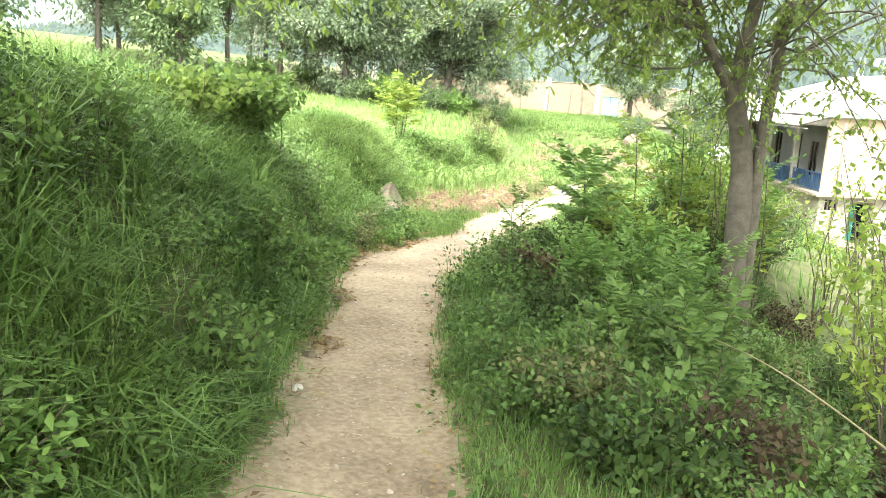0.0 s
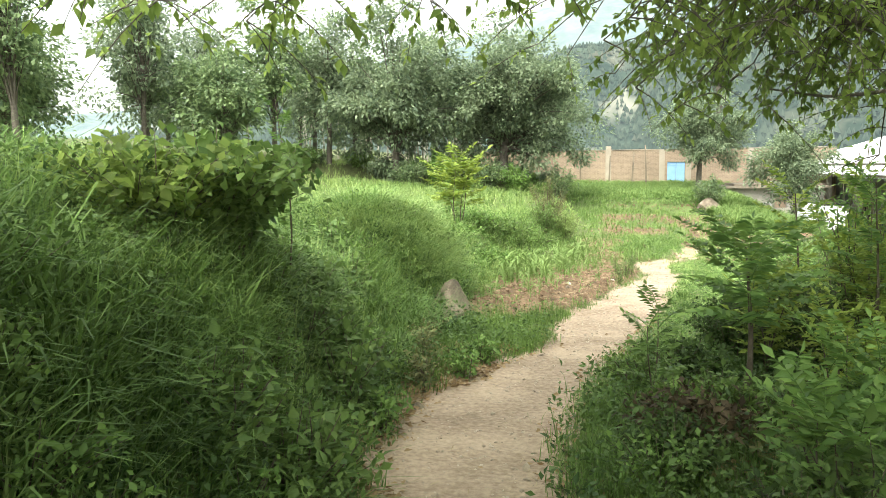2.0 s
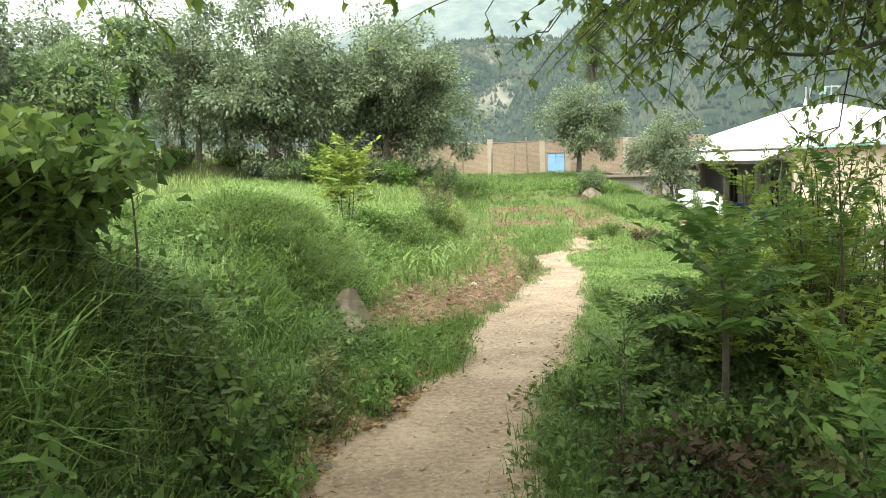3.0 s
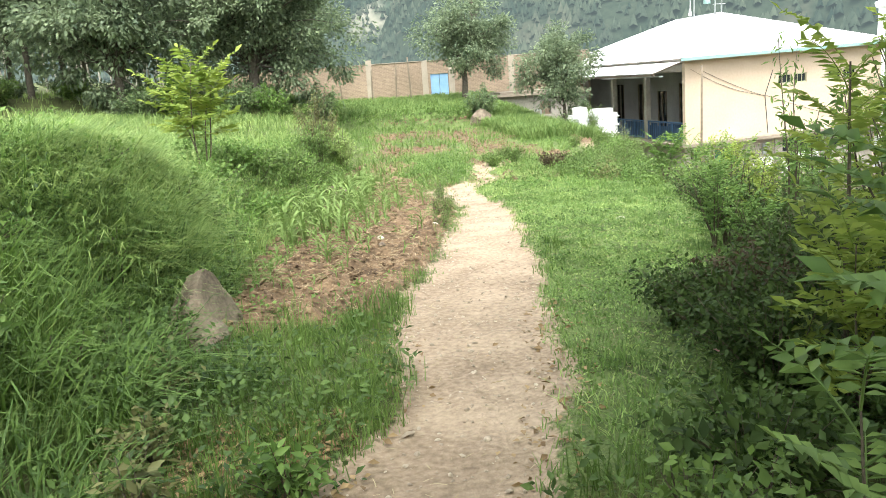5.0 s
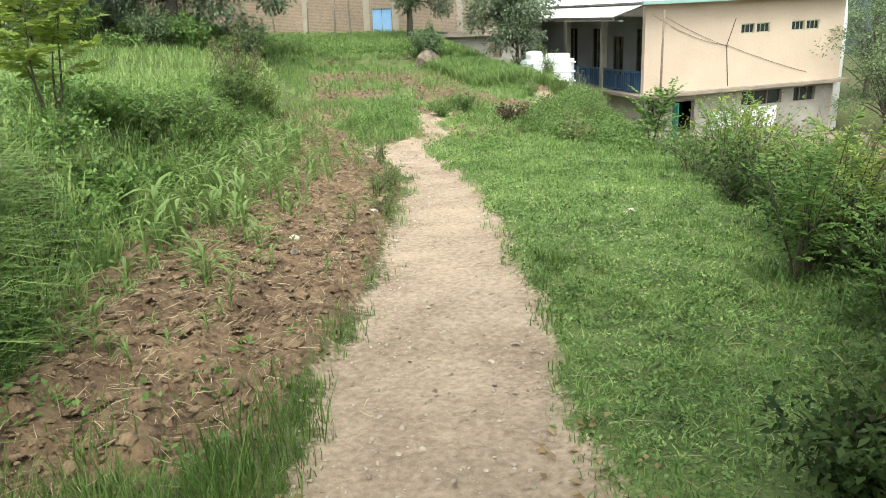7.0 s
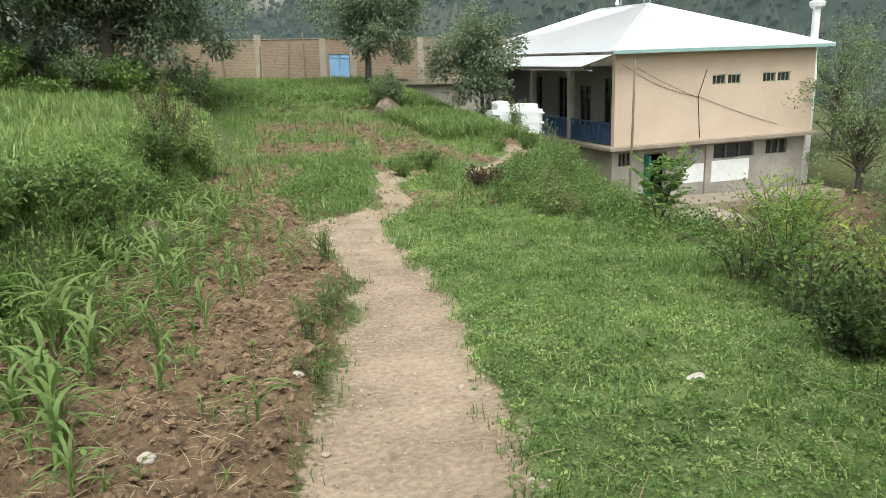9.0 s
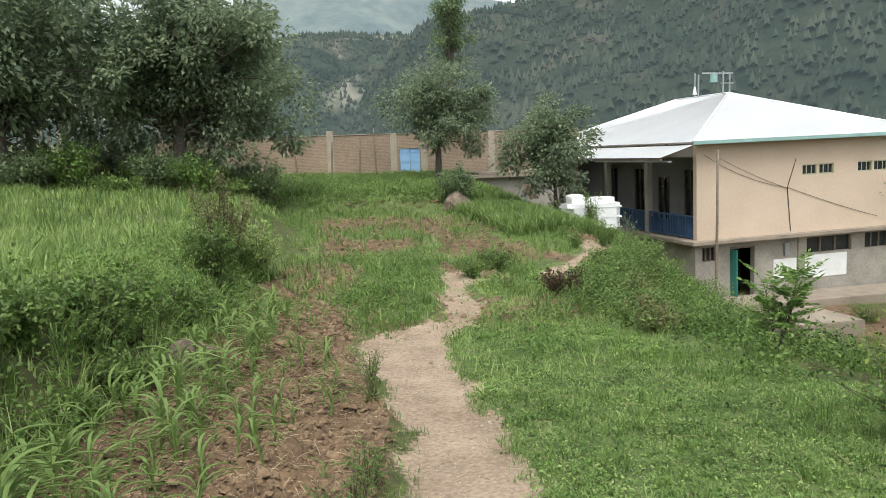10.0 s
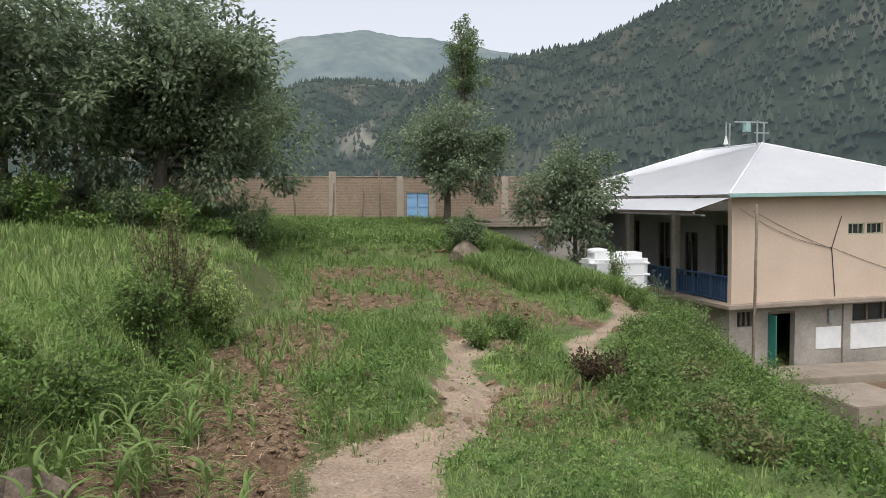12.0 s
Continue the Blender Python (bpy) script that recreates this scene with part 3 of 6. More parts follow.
for xa, za, xb, zb in LOW[1:]:
    w = part("window", box(bmesh.new(), xa, 0.3, za, xb, 0.33, zb), GLASS, house)
    for k_ in range(0, 4):
        xm = xa + (xb - xa) * k_ / 3
        boxed("window_frame", WOOD, w, (max(xa, xm - 0.04), 0.22, za, min(xb, xm + 0.04), 0.295, zb), 0.006)
for ya, za, yb, zb in VER:
    w = part("window" if za else "door", box(bmesh.new(), 2.26, ya, za, 2.29, yb, zb), GLASS, house)
    for d in ((ya, ya + 0.07), (yb - 0.07, yb), ((ya + yb) / 2 - 0.035, (ya + yb) / 2 + 0.035)):
        boxed("window_frame", WOOD, w, (2.18, d[0], za, 2.255, d[1], zb), 0.006)
boxed("dado", DARK_BLUE, house, (2.14, 0.3, 0.0, 2.176, 5.5, 0.62), 0, "dark blue painted dado")
boxed("dado", DARK_BLUE, house, (2.14, 6.75, 0.0, 2.176, 16.2, 0.62), 0, "dark blue painted dado")
for y_ in (4.1, 8.2, 12.3):
    boxed("column", PLASTER, house, (0.05, y_, 0, 0.33, y_ + 0.3, 4.0), 0.02)
boxed("beam", PLASTER, house, (0.03, 0.28, 3.6, 0.35, 16.2, 4.0), 0.01)
for y0_, y1_ in ((0.27, 4.08), (4.42, 8.18), (8.52, 12.28), (12.62, 16.1)):
    r = part("railing", box(box(bmesh.new(), 0.1, y0_, 0.98, 0.16, y1_, 1.05), 0.1, y0_, 0.06, 0.16, y1_, 0.11), BLUE, house, "blue painted metal railing")
    for k_ in range(4):
        y_ = y0_ + (y1_ - y0_ - 0.05) * k_ / 3
        boxed("post", BLUE, r, (0.11, y_, 0.0, 0.15, y_ + 0.05, 0.975), 0)
    n_ = 18
    for k_ in range(n_):
        y_ = y0_ + 0.06 + (y1_ - y0_ - 0.12) * (k_ + 0.5) / n_
        boxed("bar", BLUE, r, (0.12, y_ - 0.014, 0.115, 0.14, y_ + 0.014, 0.975), 0)
    boxed("panel", DARK_BLUE, r, (0.165, y0_ + 0.05, 0.1, 0.18, y1_ - 0.05, 0.8), 0)
# hipped main roof, its fascia, and the veranda's lean-to roof
bm = bmesh.new()
e0, e1, f0, f1, ze, za = -0.55, 12.15, -0.6, 17.1, 4.25, 6.63
c = [bm.verts.new(p) for p in ((e0, f0, ze), (e1, f0, ze), (e1, f1, ze), (e0, f1, ze), (5.8, 5.9, za), (5.8, 10.7, za))]
for q in ((c[0], c[1], c[4]), (c[1], c[2], c[5], c[4]), (c[2], c[3], c[5]), (c[3], c[0], c[4], c[5])):
    bm.faces.new(q)
bmesh.ops.solidify(bm, geom=bm.faces, thickness=0.05)
roof = part("roof", bm, ROOF, house, "white painted hipped sheet roof")
caps = Builder()
for p, q in (((e0, f0, ze), (5.8, 5.9, za)), ((e1, f0, ze), (5.8, 5.9, za)), ((5.8, 5.9, za), (5.8, 10.7, za)), ((e0, f1, ze), (5.8, 10.7, za))):
    caps.tube([np.array(p) + (0, 0, 0.015), np.array(q) + (0, 0, 0.02)], [0.05, 0.05], 6)
part("ridge_cap", caps.mesh("ridge_cap"), ROOF, roof)
boxed("fascia", TEAL, house, (e0, f0 - 0.04, ze - 0.12, e1, f0 - 0.005, ze + 0.03), 0.005, "teal painted fascia board")
boxed("fascia", TEAL, house, (e1 + 0.005, f0, ze - 0.12, e1 + 0.04, f1, ze + 0.03), 0.005)
boxed("soffit", PLASTER, house, (e0 + 0.1, f0 + 0.02, ze - 0.12, e1 - 0.1, -0.01, ze - 0.06), 0)
bm = bmesh.new()
c = [bm.verts.new(p) for p in ((-0.5, -0.55, 4.12), (-0.5, 18.3, 4.12), (-1.95, 18.5, 3.66), (-1.95, -0.35, 3.66))]
bm.faces.new(c)
bmesh.ops.solidify(bm, geom=bm.faces, thickness=0.04)
lean = part("lean_to_roof", bm, ROOF, house, "white lean-to sheet roof over the veranda")
boxed("batten", WOOD, lean, (-1.9, -0.3, 3.54, -1.82, 18.3, 3.61), 0)
boxed("gutter", METAL, lean, (-1.5, -0.2, 3.44, -1.3, 6.5, 3.5), 0.01)
for y_ in np.arange(0.0, 17.0, 2.4):
    bm = bmesh.new()
    bmesh.ops.create_cone(bm, segments=6, radius1=0.03, radius2=0.03, depth=2.0, cap_ends=True, matrix=Matrix.LocRotScale((-0.85, y_, 3.9), Euler((0, radians(73), 0)), None))
    part("bracket", bm, WOOD, lean)
# door, whitewashed panels, meter box and cables of the basement
boxed("door", GREEN_DOOR, house, (1.75, -0.35, -2.55, 1.8, 0.12, -0.5), 0.01, "green painted door leaf standing open")
boxed("door_frame", WOOD, house, (1.75, 0.1, -0.5, 3.0, 0.2, -0.42), 0.01)
# dark sheet behind the doorway stands in for the unlit room
boxed("dark_sheet", GLASS, house, (1.6, 1.4, -3.3, 3.2, 1.45, -0.3), 0)
boxed("panel", WHITEWASH, house, (3.98, 0.095, -2.05, 5.2, 0.118, -1.15), 0.01, "whitewashed wall patch")
boxed("panel", WHITEWASH, house, (5.65, 0.095, -2.15, 7.95, 0.118, -1.1), 0.01, "whitewashed wall patch")
boxed("pilaster", PLASTER, house, (5.24, 0.04, -3.3, 5.6, 0.118, -0.17), 0.015)
boxed("meter_box", METAL, house, (4.5, 0.0, -1.0, 4.75, 0.115, -0.45), 0.01)
cab = Builder()
def cable(p, q, sag, r=0.009):
    t = np.linspace(0, 1, 14)[:, None]
    pts = np.array(p) * (1 - t) + np.array(q) * t
    pts[:, 2] -= sag * 4 * (t * (1 - t))[:, 0]
    cab.tube(pts, np.full(14, r), 5)
cable((0.3, -0.05, 3.7), (4.6, -0.03, 2.05), 0.25)
cable((0.9, -0.05, 3.6), (4.6, -0.03, 2.0), 0.08)
cable((4.6, -0.03, 2.05), (9.5, -0.03, 0.45), 0.06)
cable((5.0, -0.03, 3.3), (4.55, -0.03, 2.05), 0.0, 0.018)
cable((4.55, -0.03, 2.05), (4.75, -0.03, 0.1), -0.02, 0.018)
part("cable", cab.mesh("cable"), WIRE, house)
# steel frame on the ridge
mast = thing("roof_frame", "small metal frame with a green drum on the roof ridge", "frame", at=(HX + 5.45, HY + 5.9, HZ + 6.73), turn=-2)
for p in ((-0.9, 1.0), (0.1, 0.0), (0.9, 0.6), (-0.3, 1.6)):
    boxed("leg", METAL, mast, (p[0], p[1], -0.05, p[0] + 0.07, p[1] + 0.07, 1.1), 0.008)
boxed("crossbar", METAL, mast, (-0.85, 0.35, 1.0, 0.95, 0.42, 1.08), 0.008)
boxed("crossbar", METAL, mast, (0.15, 0.25, 0.5, 0.95, 0.31, 0.56), 0.008)
bm = bmesh.new()
bmesh.ops.create_cone(bm, segments=14, radius1=0.2, radius2=0.18, depth=0.42, cap_ends=True, matrix=Matrix.Translation((-0.1, 0.5, 0.8)))
part("drum", bm, TEAL, mast)
bm = bmesh.new()
bmesh.ops.create_cone(bm, segments=10, radius1=0.12, radius2=0.04, depth=0.4, cap_ends=True, matrix=Matrix.Translation((-0.95, 0.9, 0.2)))
part("insulator", bm, WHITEWASH, mast)


def lathe(profile, sides=16):
    bm = bmesh.new()
    rings = [[bm.verts.new((r * math.cos(i * 2 * math.pi / sides), r * math.sin(i * 2 * math.pi / sides), z)) for i in range(sides)] for r, z in profile]
    for p, q in zip(rings, rings[1:]):
        for i in range(sides):
            bm.faces.new((p[i], p[(i + 1) % sides], q[(i + 1) % sides], q[i]))
    bm.faces.new(rings[-1])
    bm.faces.new(rings[0][::-1])
    return bm


tower = thing("minaret", "slender cream minaret with an open lantern and dome", "minaret", at=(33.9, 42.6, -5.6))
part("shaft", lathe([(0.32, 0), (0.3, 5.5), (0.2, 6.6), (0.19, 8.9)]), WHITEWASH, tower)
part("gallery", lathe([(0.2, 8.9), (0.36, 9.05), (0.4, 9.25), (0.34, 9.3)]), WHITEWASH, tower)
for i in range(6):
    an = i * math.pi / 3
    part("lantern_post", box(bmesh.new(), 0.2 * math.cos(an) - 0.035, 0.2 * math.sin(an) - 0.035, 9.3, 0.2 * math.cos(an) + 0.035, 0.2 * math.sin(an) + 0.035, 10.0), WHITEWASH, tower)
part("cornice", lathe([(0.26, 10.0), (0.34, 10.06), (0.34, 10.14), (0.22, 10.16)]), WHITEWASH, tower)
part("dome", lathe([(0.2, 10.16), (0.25, 10.3), (0.22, 10.45), (0.12, 10.58), (0.02, 10.66)]), WHITEWASH, tower)


def brick_material():
    ma = material("weathered_brick", (0.2, 0.15, 0.11), (0.34, 0.255, 0.19), 0.95, 0.5, 6, 0.3)
    nt = ma.node_tree
    bs = nt.nodes["Principled BSDF"]
    last = bs.inputs["Base Color"].links[0].from_socket
    co = [n for n in nt.nodes if n.type == "TEX_COORD"][0]
    mp = nt.nodes.new("ShaderNodeMapping")
    mp.inputs["Rotation"].default_value = (radians(90), 0, 0)
    nt.links.new(co.outputs["Object"], mp.inputs[0])
    br = nt.nodes.new("ShaderNodeTexBrick")
    br.inputs["Scale"].default_value = 1.0
    br.inputs["Brick Width"].default_value, br.inputs["Row Height"].default_value, br.inputs["Mortar Size"].default_value = 0.23, 0.085, 0.012
    br.inputs["Color1"].default_value, br.inputs["Color2"].default_value, br.inputs["Mortar"].default_value = (0.75, 0.75, 0.75, 1), (1, 1, 1, 1), (1.25, 1.25, 1.2, 1)
    nt.links.new(mp.outputs[0], br.inputs["Vector"])
    mx = nt.nodes.new("ShaderNodeMix")
    mx.data_type, mx.blend_type = "RGBA", "MULTIPLY"
    mx.inputs[0].default_value = 0.8
    nt.links.new(last, mx.inputs[6])
    nt.links.new(br.outputs[0], mx.inputs[7])
    nt.links.new(mx.outputs[2], bs.inputs["Base Color"])
    return ma


BRICK = brick_material()
PILLAR = material("stained_render", (0.27, 0.23, 0.18), (0.42, 0.36, 0.29), 0.95, 1.5, 14, 0.3)
yard = thing("compound_wall", "long weathered brick compound wall with plastered pillars", "wall", kind="structure", at=(12.6, 57.1, 0), turn=-12)
part("brickwork", wall_with_holes(0, 0.25, -15, 10, -4.5, 2.45, [(-0.75, -0.3, 0.45, 1.6)]), BRICK, yard)
for x_ in (-5.0, -1.3, 0.48, 4.5):
    boxed("pillar", PILLAR, yard, (x_, -0.07, -0.8, x_ + 0.38, 0.3, 2.5 if x_ > -4 else 2.75), 0.02, "plastered pillar")
boxed("coping", PILLAR, yard, (-15, -0.04, 2.452, 10, 0.29, 2.5), 0.01)
gate = thing("door", "pale blue double-leaf metal gate in the brick wall", "gate", at=(12.6, 57.1, 0), turn=-12)
for x_ in (-0.74, -0.14):
    leaf = boxed("leaf", DOOR_BLUE, gate, (x_, 0.06, -0.2, x_ + 0.57, 0.1, 1.58), 0.008)
    for z_ in (0.2, 0.8, 1.35):
        boxed("rail", DOOR_BLUE, leaf, (x_ + 0.03, 0.035, z_, x_ + 0.54, 0.058, z_ + 0.05), 0.004)
for i, (x_, y_, h_, lean_) in enumerate(((-3.1, -2.0, 2.3, 4), (-2.1, -3.0, 2.75, -3), (-4.6, -2.4, 2.0, 2), (-6.5, -2.2, 1.7, -4))):
    m_ = yard.matrix_world @ Vector((x_, y_, 0))
    po = Builder()
    po.tube([(0, 0, -0.4), (0.02 * lean_, 0, h_ * 0.5), (0.035 * lean_, 0.02, h_)], [0.06, 0.05, 0.04], 7)
    pole = part("fence_pole", po.mesh("fence_pole"), WOOD)
    pole.location = (m_.x, m_.y, gz(m_.x, m_.y))
    tagged(pole, "rough grey wooden pole standing before the wall", "pole", "poles by the wall")
shed = thing("shed", "low grey shed with a projecting flat slab roof", "shed", at=(16.4, 50.3, -1.6), turn=-6)
part("wall", wall_with_holes(0, 0.25, -2.2, 3.2, -0.5, 1.5, [(0.4, 0.3, 1.1, 1.1)]), PLASTER, shed)
boxed("wall", PLASTER, shed, (-2.2, 0.25, -0.5, -1.95, 3.0, 1.5))
boxed("roof_slab", CONCRETE, shed, (-2.5, -0.4, 1.5, 3.4, 3.2, 1.66), 0.02)
boxed("roof_slab", CONCRETE, shed, (-2.0, 0.0, 1.661, 3.3, 3.0, 1.78), 0.02)
pipe = Builder()
pipe.tube([(0, 0, -0.3), (0, 0, 0.75), (-0.03, 0, 0.8), (-0.35, 0, 0.8)], [0.05] * 4, 8)
ob = part("vent_pipe", pipe.mesh("vent_pipe"), WHITEWASH)
ob.location = (14.1, 43.3, gz(14.1, 43.3))
tagged(ob, "bent white pipe standing in the field", "pipe")
po = Builder()
po.tube([(0, 0, -0.5), (0.02, 0, 2.6), (0.0, 0.0, 5.6)], [0.06, 0.055, 0.045], 8)
ob = part("utility_pole", po.mesh("utility_pole"), WOOD)
ob.location = (21.3, 40.3, -4.6)
tagged(ob, "slim weathered wooden pole before the house corner", "pole")
# water tank and paving
tank = thing("water_tank", "broad white plastic water tank behind weeds", "tank", at=(15.55, 40.4, -2.3), turn=-4)
part("body", box(bmesh.new(), -1.1, -0.55, 0, 1.1, 0.55, 1.62, 0.22), TANK, tank)
for z_ in (0.42, 0.82, 1.22):
    boxed("rib", TANK, tank, (-1.12, -0.57, z_, 1.12, 0.57, z_ + 0.07), 0.03)
part("lid", lathe([(0.34, 1.6), (0.35, 1.7), (0.3, 1.74), (0.08, 1.78)], 20), TANK, tank).location = (-0.65, 0, 0)
boxed("plinth", STONE, tank, (-1.3, -0.75, -0.8, 1.3, 0.75, -0.002), 0.04, "rough stone plinth")
terrace = thing("patio", "cracked concrete terrace before the basement", "patio", kind="structure", at=(HX, HY, HZ), turn=-2)
boxed("paving", CONCRETE, terrace, (0.4, -2.0, -3.0, 12, 0.1, -2.56), 0.03)
boxed("paving", CONCRETE, terrace, (0.3, -6.2, -3.2, 3.0, -3.4, -2.42), 0.03)
boxed("retaining_wall", STONE, terrace, (0.35, -6.1, -4.6, 2.9, -3.2, -3.21), 0.03)


# ---- plants: makers ----
def crown_tree(name, label, at, height, crown, seed, leaf, leaf_mat, n_leaves, clumps=60, trunk_r=0.16, lean=(0, 0), clump_r=0.55, group="", bark=BARK, limbs_from=0.25, hollow=0.5):
    """A tree: tapered trunk and limbs in one mesh, and a crown of leaf clumps inside an ellipsoid (cx, cy, cz, rx, ry, rz) above its base."""
    global rng
    keep, rng = rng, np.random.default_rng(seed)
    tree = thing(name, label, "tree", group, at=at)
    cx, cy, cz, rx, ry, rz = crown
    wood = Builder()
    t = np.linspace(0, 1, 9)[:, None]
    top = np.array([cx * 0.7 + lean[0], cy * 0.7 + lean[1], cz + 0.55 * rz])
    line = t * top + np.sin(t * 5 + seed) * np.array([0.06, 0.05, 0]) * height * 0.12 * t
    line[0, 2] = -0.35
    wood.tube(line, trunk_r * (1.15 - 0.95 * t[:, 0]), 9)
    u = rng.normal(size=(clumps, 3))
    u /= np.linalg.norm(u, axis=1, keepdims=True)
    u *= rng.uniform(hollow, 1.0, (clumps, 1)) * (0.62 + 0.6 * rng.random((clumps, 1)))
    centre = np.array([cx, cy, cz]) + u * np.array([rx, ry, rz])
    for i in range(0, clumps):
        f = np.clip(limbs_from + (1 - limbs_from) * rng.uniform(0, 0.85) * np.clip((centre[i, 2]) / (cz + rz), 0.1, 1), 0.1, 0.95)
        k = f * 8
        p0 = line[int(k)] * (1 - k % 1) + line[min(int(k) + 1, 8)] * (k % 1)
        s = np.linspace(0, 1, 5)[:, None]
        pts = p0 * (1 - s) + centre[i] * s
        pts[:, 2] += np.sin(s[:, 0] * math.pi) * 0.12 * np.linalg.norm(centre[i] - p0)
        wood.tube(pts, trunk_r * np.array([0.34, 0.25, 0.17, 0.1, 0.04]) * (1.1 - 0.7 * f), 4)
    part("trunk", smoothed(wood.mesh("trunk")), bark, tree)
    which = rng.integers(0, clumps, n_leaves)
    size = clump_r * rng.uniform(0.6, 1.35, clumps)[which]
    off = rng.normal(size=(n_leaves, 3))
    off *= (rng.random((n_leaves, 1)) ** 0.5) / np.linalg.norm(off, axis=1, keepdims=True)
    pos = centre[which] + off * size[:, None] * np.array([1.15, 1.15, 0.8])
    d = off * np.array([1, 1, 0.7]) + u[which] * 0.4 + rng.normal(0, 0.45, off.shape)
    ln = leaf * rng.uniform(0.65, 1.3, n_leaves)
    leaves = Builder()
    leaves.scatter(SIMPLE_V, SIMPLE_F, leaf_frames(d, ln, ln * 0.5, 0.35), pos)
    part("crown", leaves.mesh("crown"), leaf_mat, tree)
    rng = keep
    return tree


def frond(leaves, wood, p0, direction, length, pairs, leaflet, rise=0.25, r=0.004):
    """A pinnate leaf: a bowed midrib with pairs of leaflets."""
    d = np.array(direction, float)
    d /= np.linalg.norm(d)
    s = np.linspace(0, 1, pairs + 3)[:, None]
    pts = np.array(p0) + d * length * s
    pts[:, 2] += length * (rise * s - 0.75 * rise * 2 * s * s)[:, 0]
    wood.tube(pts[::2] if len(pts) % 2 else np.concatenate([pts[::2], pts[-1:]]), np.linspace(r, r * 0.3, len(pts[::2]) + (0 if len(pts) % 2 else 1)), 4)
    side = np.cross(d, (0, 0, 1.0))
    side /= np.linalg.norm(side) + 1e-9
    base = np.concatenate([pts[2:-1], pts[2:-1], pts[-1:]])
    n = len(pts[2:-1])
    way = np.concatenate([side + 0.45 * d + np.zeros((n, 3)), -side + 0.45 * d + np.zeros((n, 3)), d[None]])
    way[:, 2] -= 0.18
    way += rng.normal(0, 0.12, way.shape)
    grow = np.concatenate([np.sin(np.linspace(0.5, 2.75, n)), np.sin(np.linspace(0.5, 2.75, n)), [0.8]])
    ln = leaflet * (0.45 + 0.6 * grow) * rng.uniform(0.85, 1.15, len(base))
    leaves.scatter(LEAF_V if leaflet > 0.12 else SIMPLE_V, LEAF_F if leaflet > 0.12 else SIMPLE_F, leaf_frames(way, ln, ln * 0.42), base)


def pinnate_shrub(name, label, at, height, stems, fronds, length, pairs, leaflet, mat, seed, category="shrub", group="", spread=0.25, from_=0.35, stem_r=0.007):
    global rng
    keep, rng = rng, np.random.default_rng(seed)
    plant = thing(name, label, category, group, at=at)
    wood, leaves, ribs = Builder(), Builder(), Builder()
    for i in range(stems):
        a = rng.uniform(0, 2 * math.pi)
        tip = np.array([math.cos(a) * spread * height * (stems > 1), math.sin(a) * spread * height * (stems > 1), height * rng.uniform(0.75, 1.0) if stems > 1 else height])
        s = np.linspace(0, 1, 7)[:, None]
        line = s * tip * np.array([1, 1, 1]) + np.sin(s * 4 + i) * np.array([0.03, 0.02, 0]) * height
        line[0, 2] = -0.12
        wood.tube(line, stem_r * np.linspace(1.2, 0.35, 7), 6)
        for j in range(fronds):
            f = from_ + (1 - from_) * (j + 0.5) / fronds
            k = min(f * 6, 5.99)
            p = line[int(k)] * (1 - k % 1) + line[int(k) + 1] * (k % 1)
            b = j * 2.4 + i + rng.uniform(-0.3, 0.3)
            up = 0.3 + 1.3 * (f - from_) + rng.uniform(-0.15, 0.2)
            frond(leaves, ribs, p, (math.cos(b), math.sin(b), up), length * rng.uniform(0.75, 1.1), pairs, leaflet)
    part("stem", smoothed(wood.mesh("stem")), TWIG, plant)
    part("foliage", leaves.mesh("foliage"), mat, plant)
    part("rachis", ribs.mesh("rachis"), mat, plant)
    rng = keep
    return plant


def leafy_bush(name, label, at, height, radius, stems, per_stem, leaf, mat, seed, category="bush", group="", width=0.55, upright=0.7, bare=0.15):
    """Stems that fan out from the base, leaves all along them."""
    global rng
    keep, rng = rng, np.random.default_rng(seed)
    plant = thing(name, label, category, group, at=at)
    wood, leaves = Builder(), Builder()
    for i in range(stems):
        a, r_ = rng.uniform(0, 2 * math.pi), radius * rng.random() ** 0.6
        tip = np.array([math.cos(a) * r_, math.sin(a) * r_, height * rng.uniform(0.55, 1.0) * (1 - (1 - upright) * r_ / radius)])
        s = np.linspace(0, 1, 4)[:, None]
        root = np.array([math.cos(a), math.sin(a), 0]) * radius * 0.25 * rng.random()
        line = root + (tip - root) * np.concatenate([s ** 1.3, s ** 1.3, s ** 0.85], 1) + rng.normal(0, 0.015, (4, 3)) * height
        line[0, 2] = -0.12
        wood.tube(line, 0.006 * (0.6 + height * 0.5) * np.linspace(1.2, 0.3, 4), 3)
        f = rng.uniform(bare, 1, per_stem) * 2.999
        p = line[f.astype(int)] * (1 - f % 1)[:, None] + line[f.astype(int) + 1] * (f % 1)[:, None] + rng.normal(0, 0.035, (per_stem, 3)) * (0.5 + radius)
        d = rng.normal(0, 1, (per_stem, 3)) + np.array([math.cos(a), math.sin(a), 0.35]) * 0.6
        ln = leaf * rng.uniform(0.55, 1.3, per_stem)
        leaves.scatter(LEAF_V if leaf > 0.08 else SIMPLE_V, LEAF_F if leaf > 0.08 else SIMPLE_F, leaf_frames(d, ln, ln * width, 0.25), p)
    part("twig_frame", wood.mesh("twig_frame"), TWIG, plant)
    part("foliage", leaves.mesh("foliage"), mat, plant)
    rng = keep
    return plant


def on_ground(x, y, dz=0.0):
    return (x, y, gz(x, y) + dz)


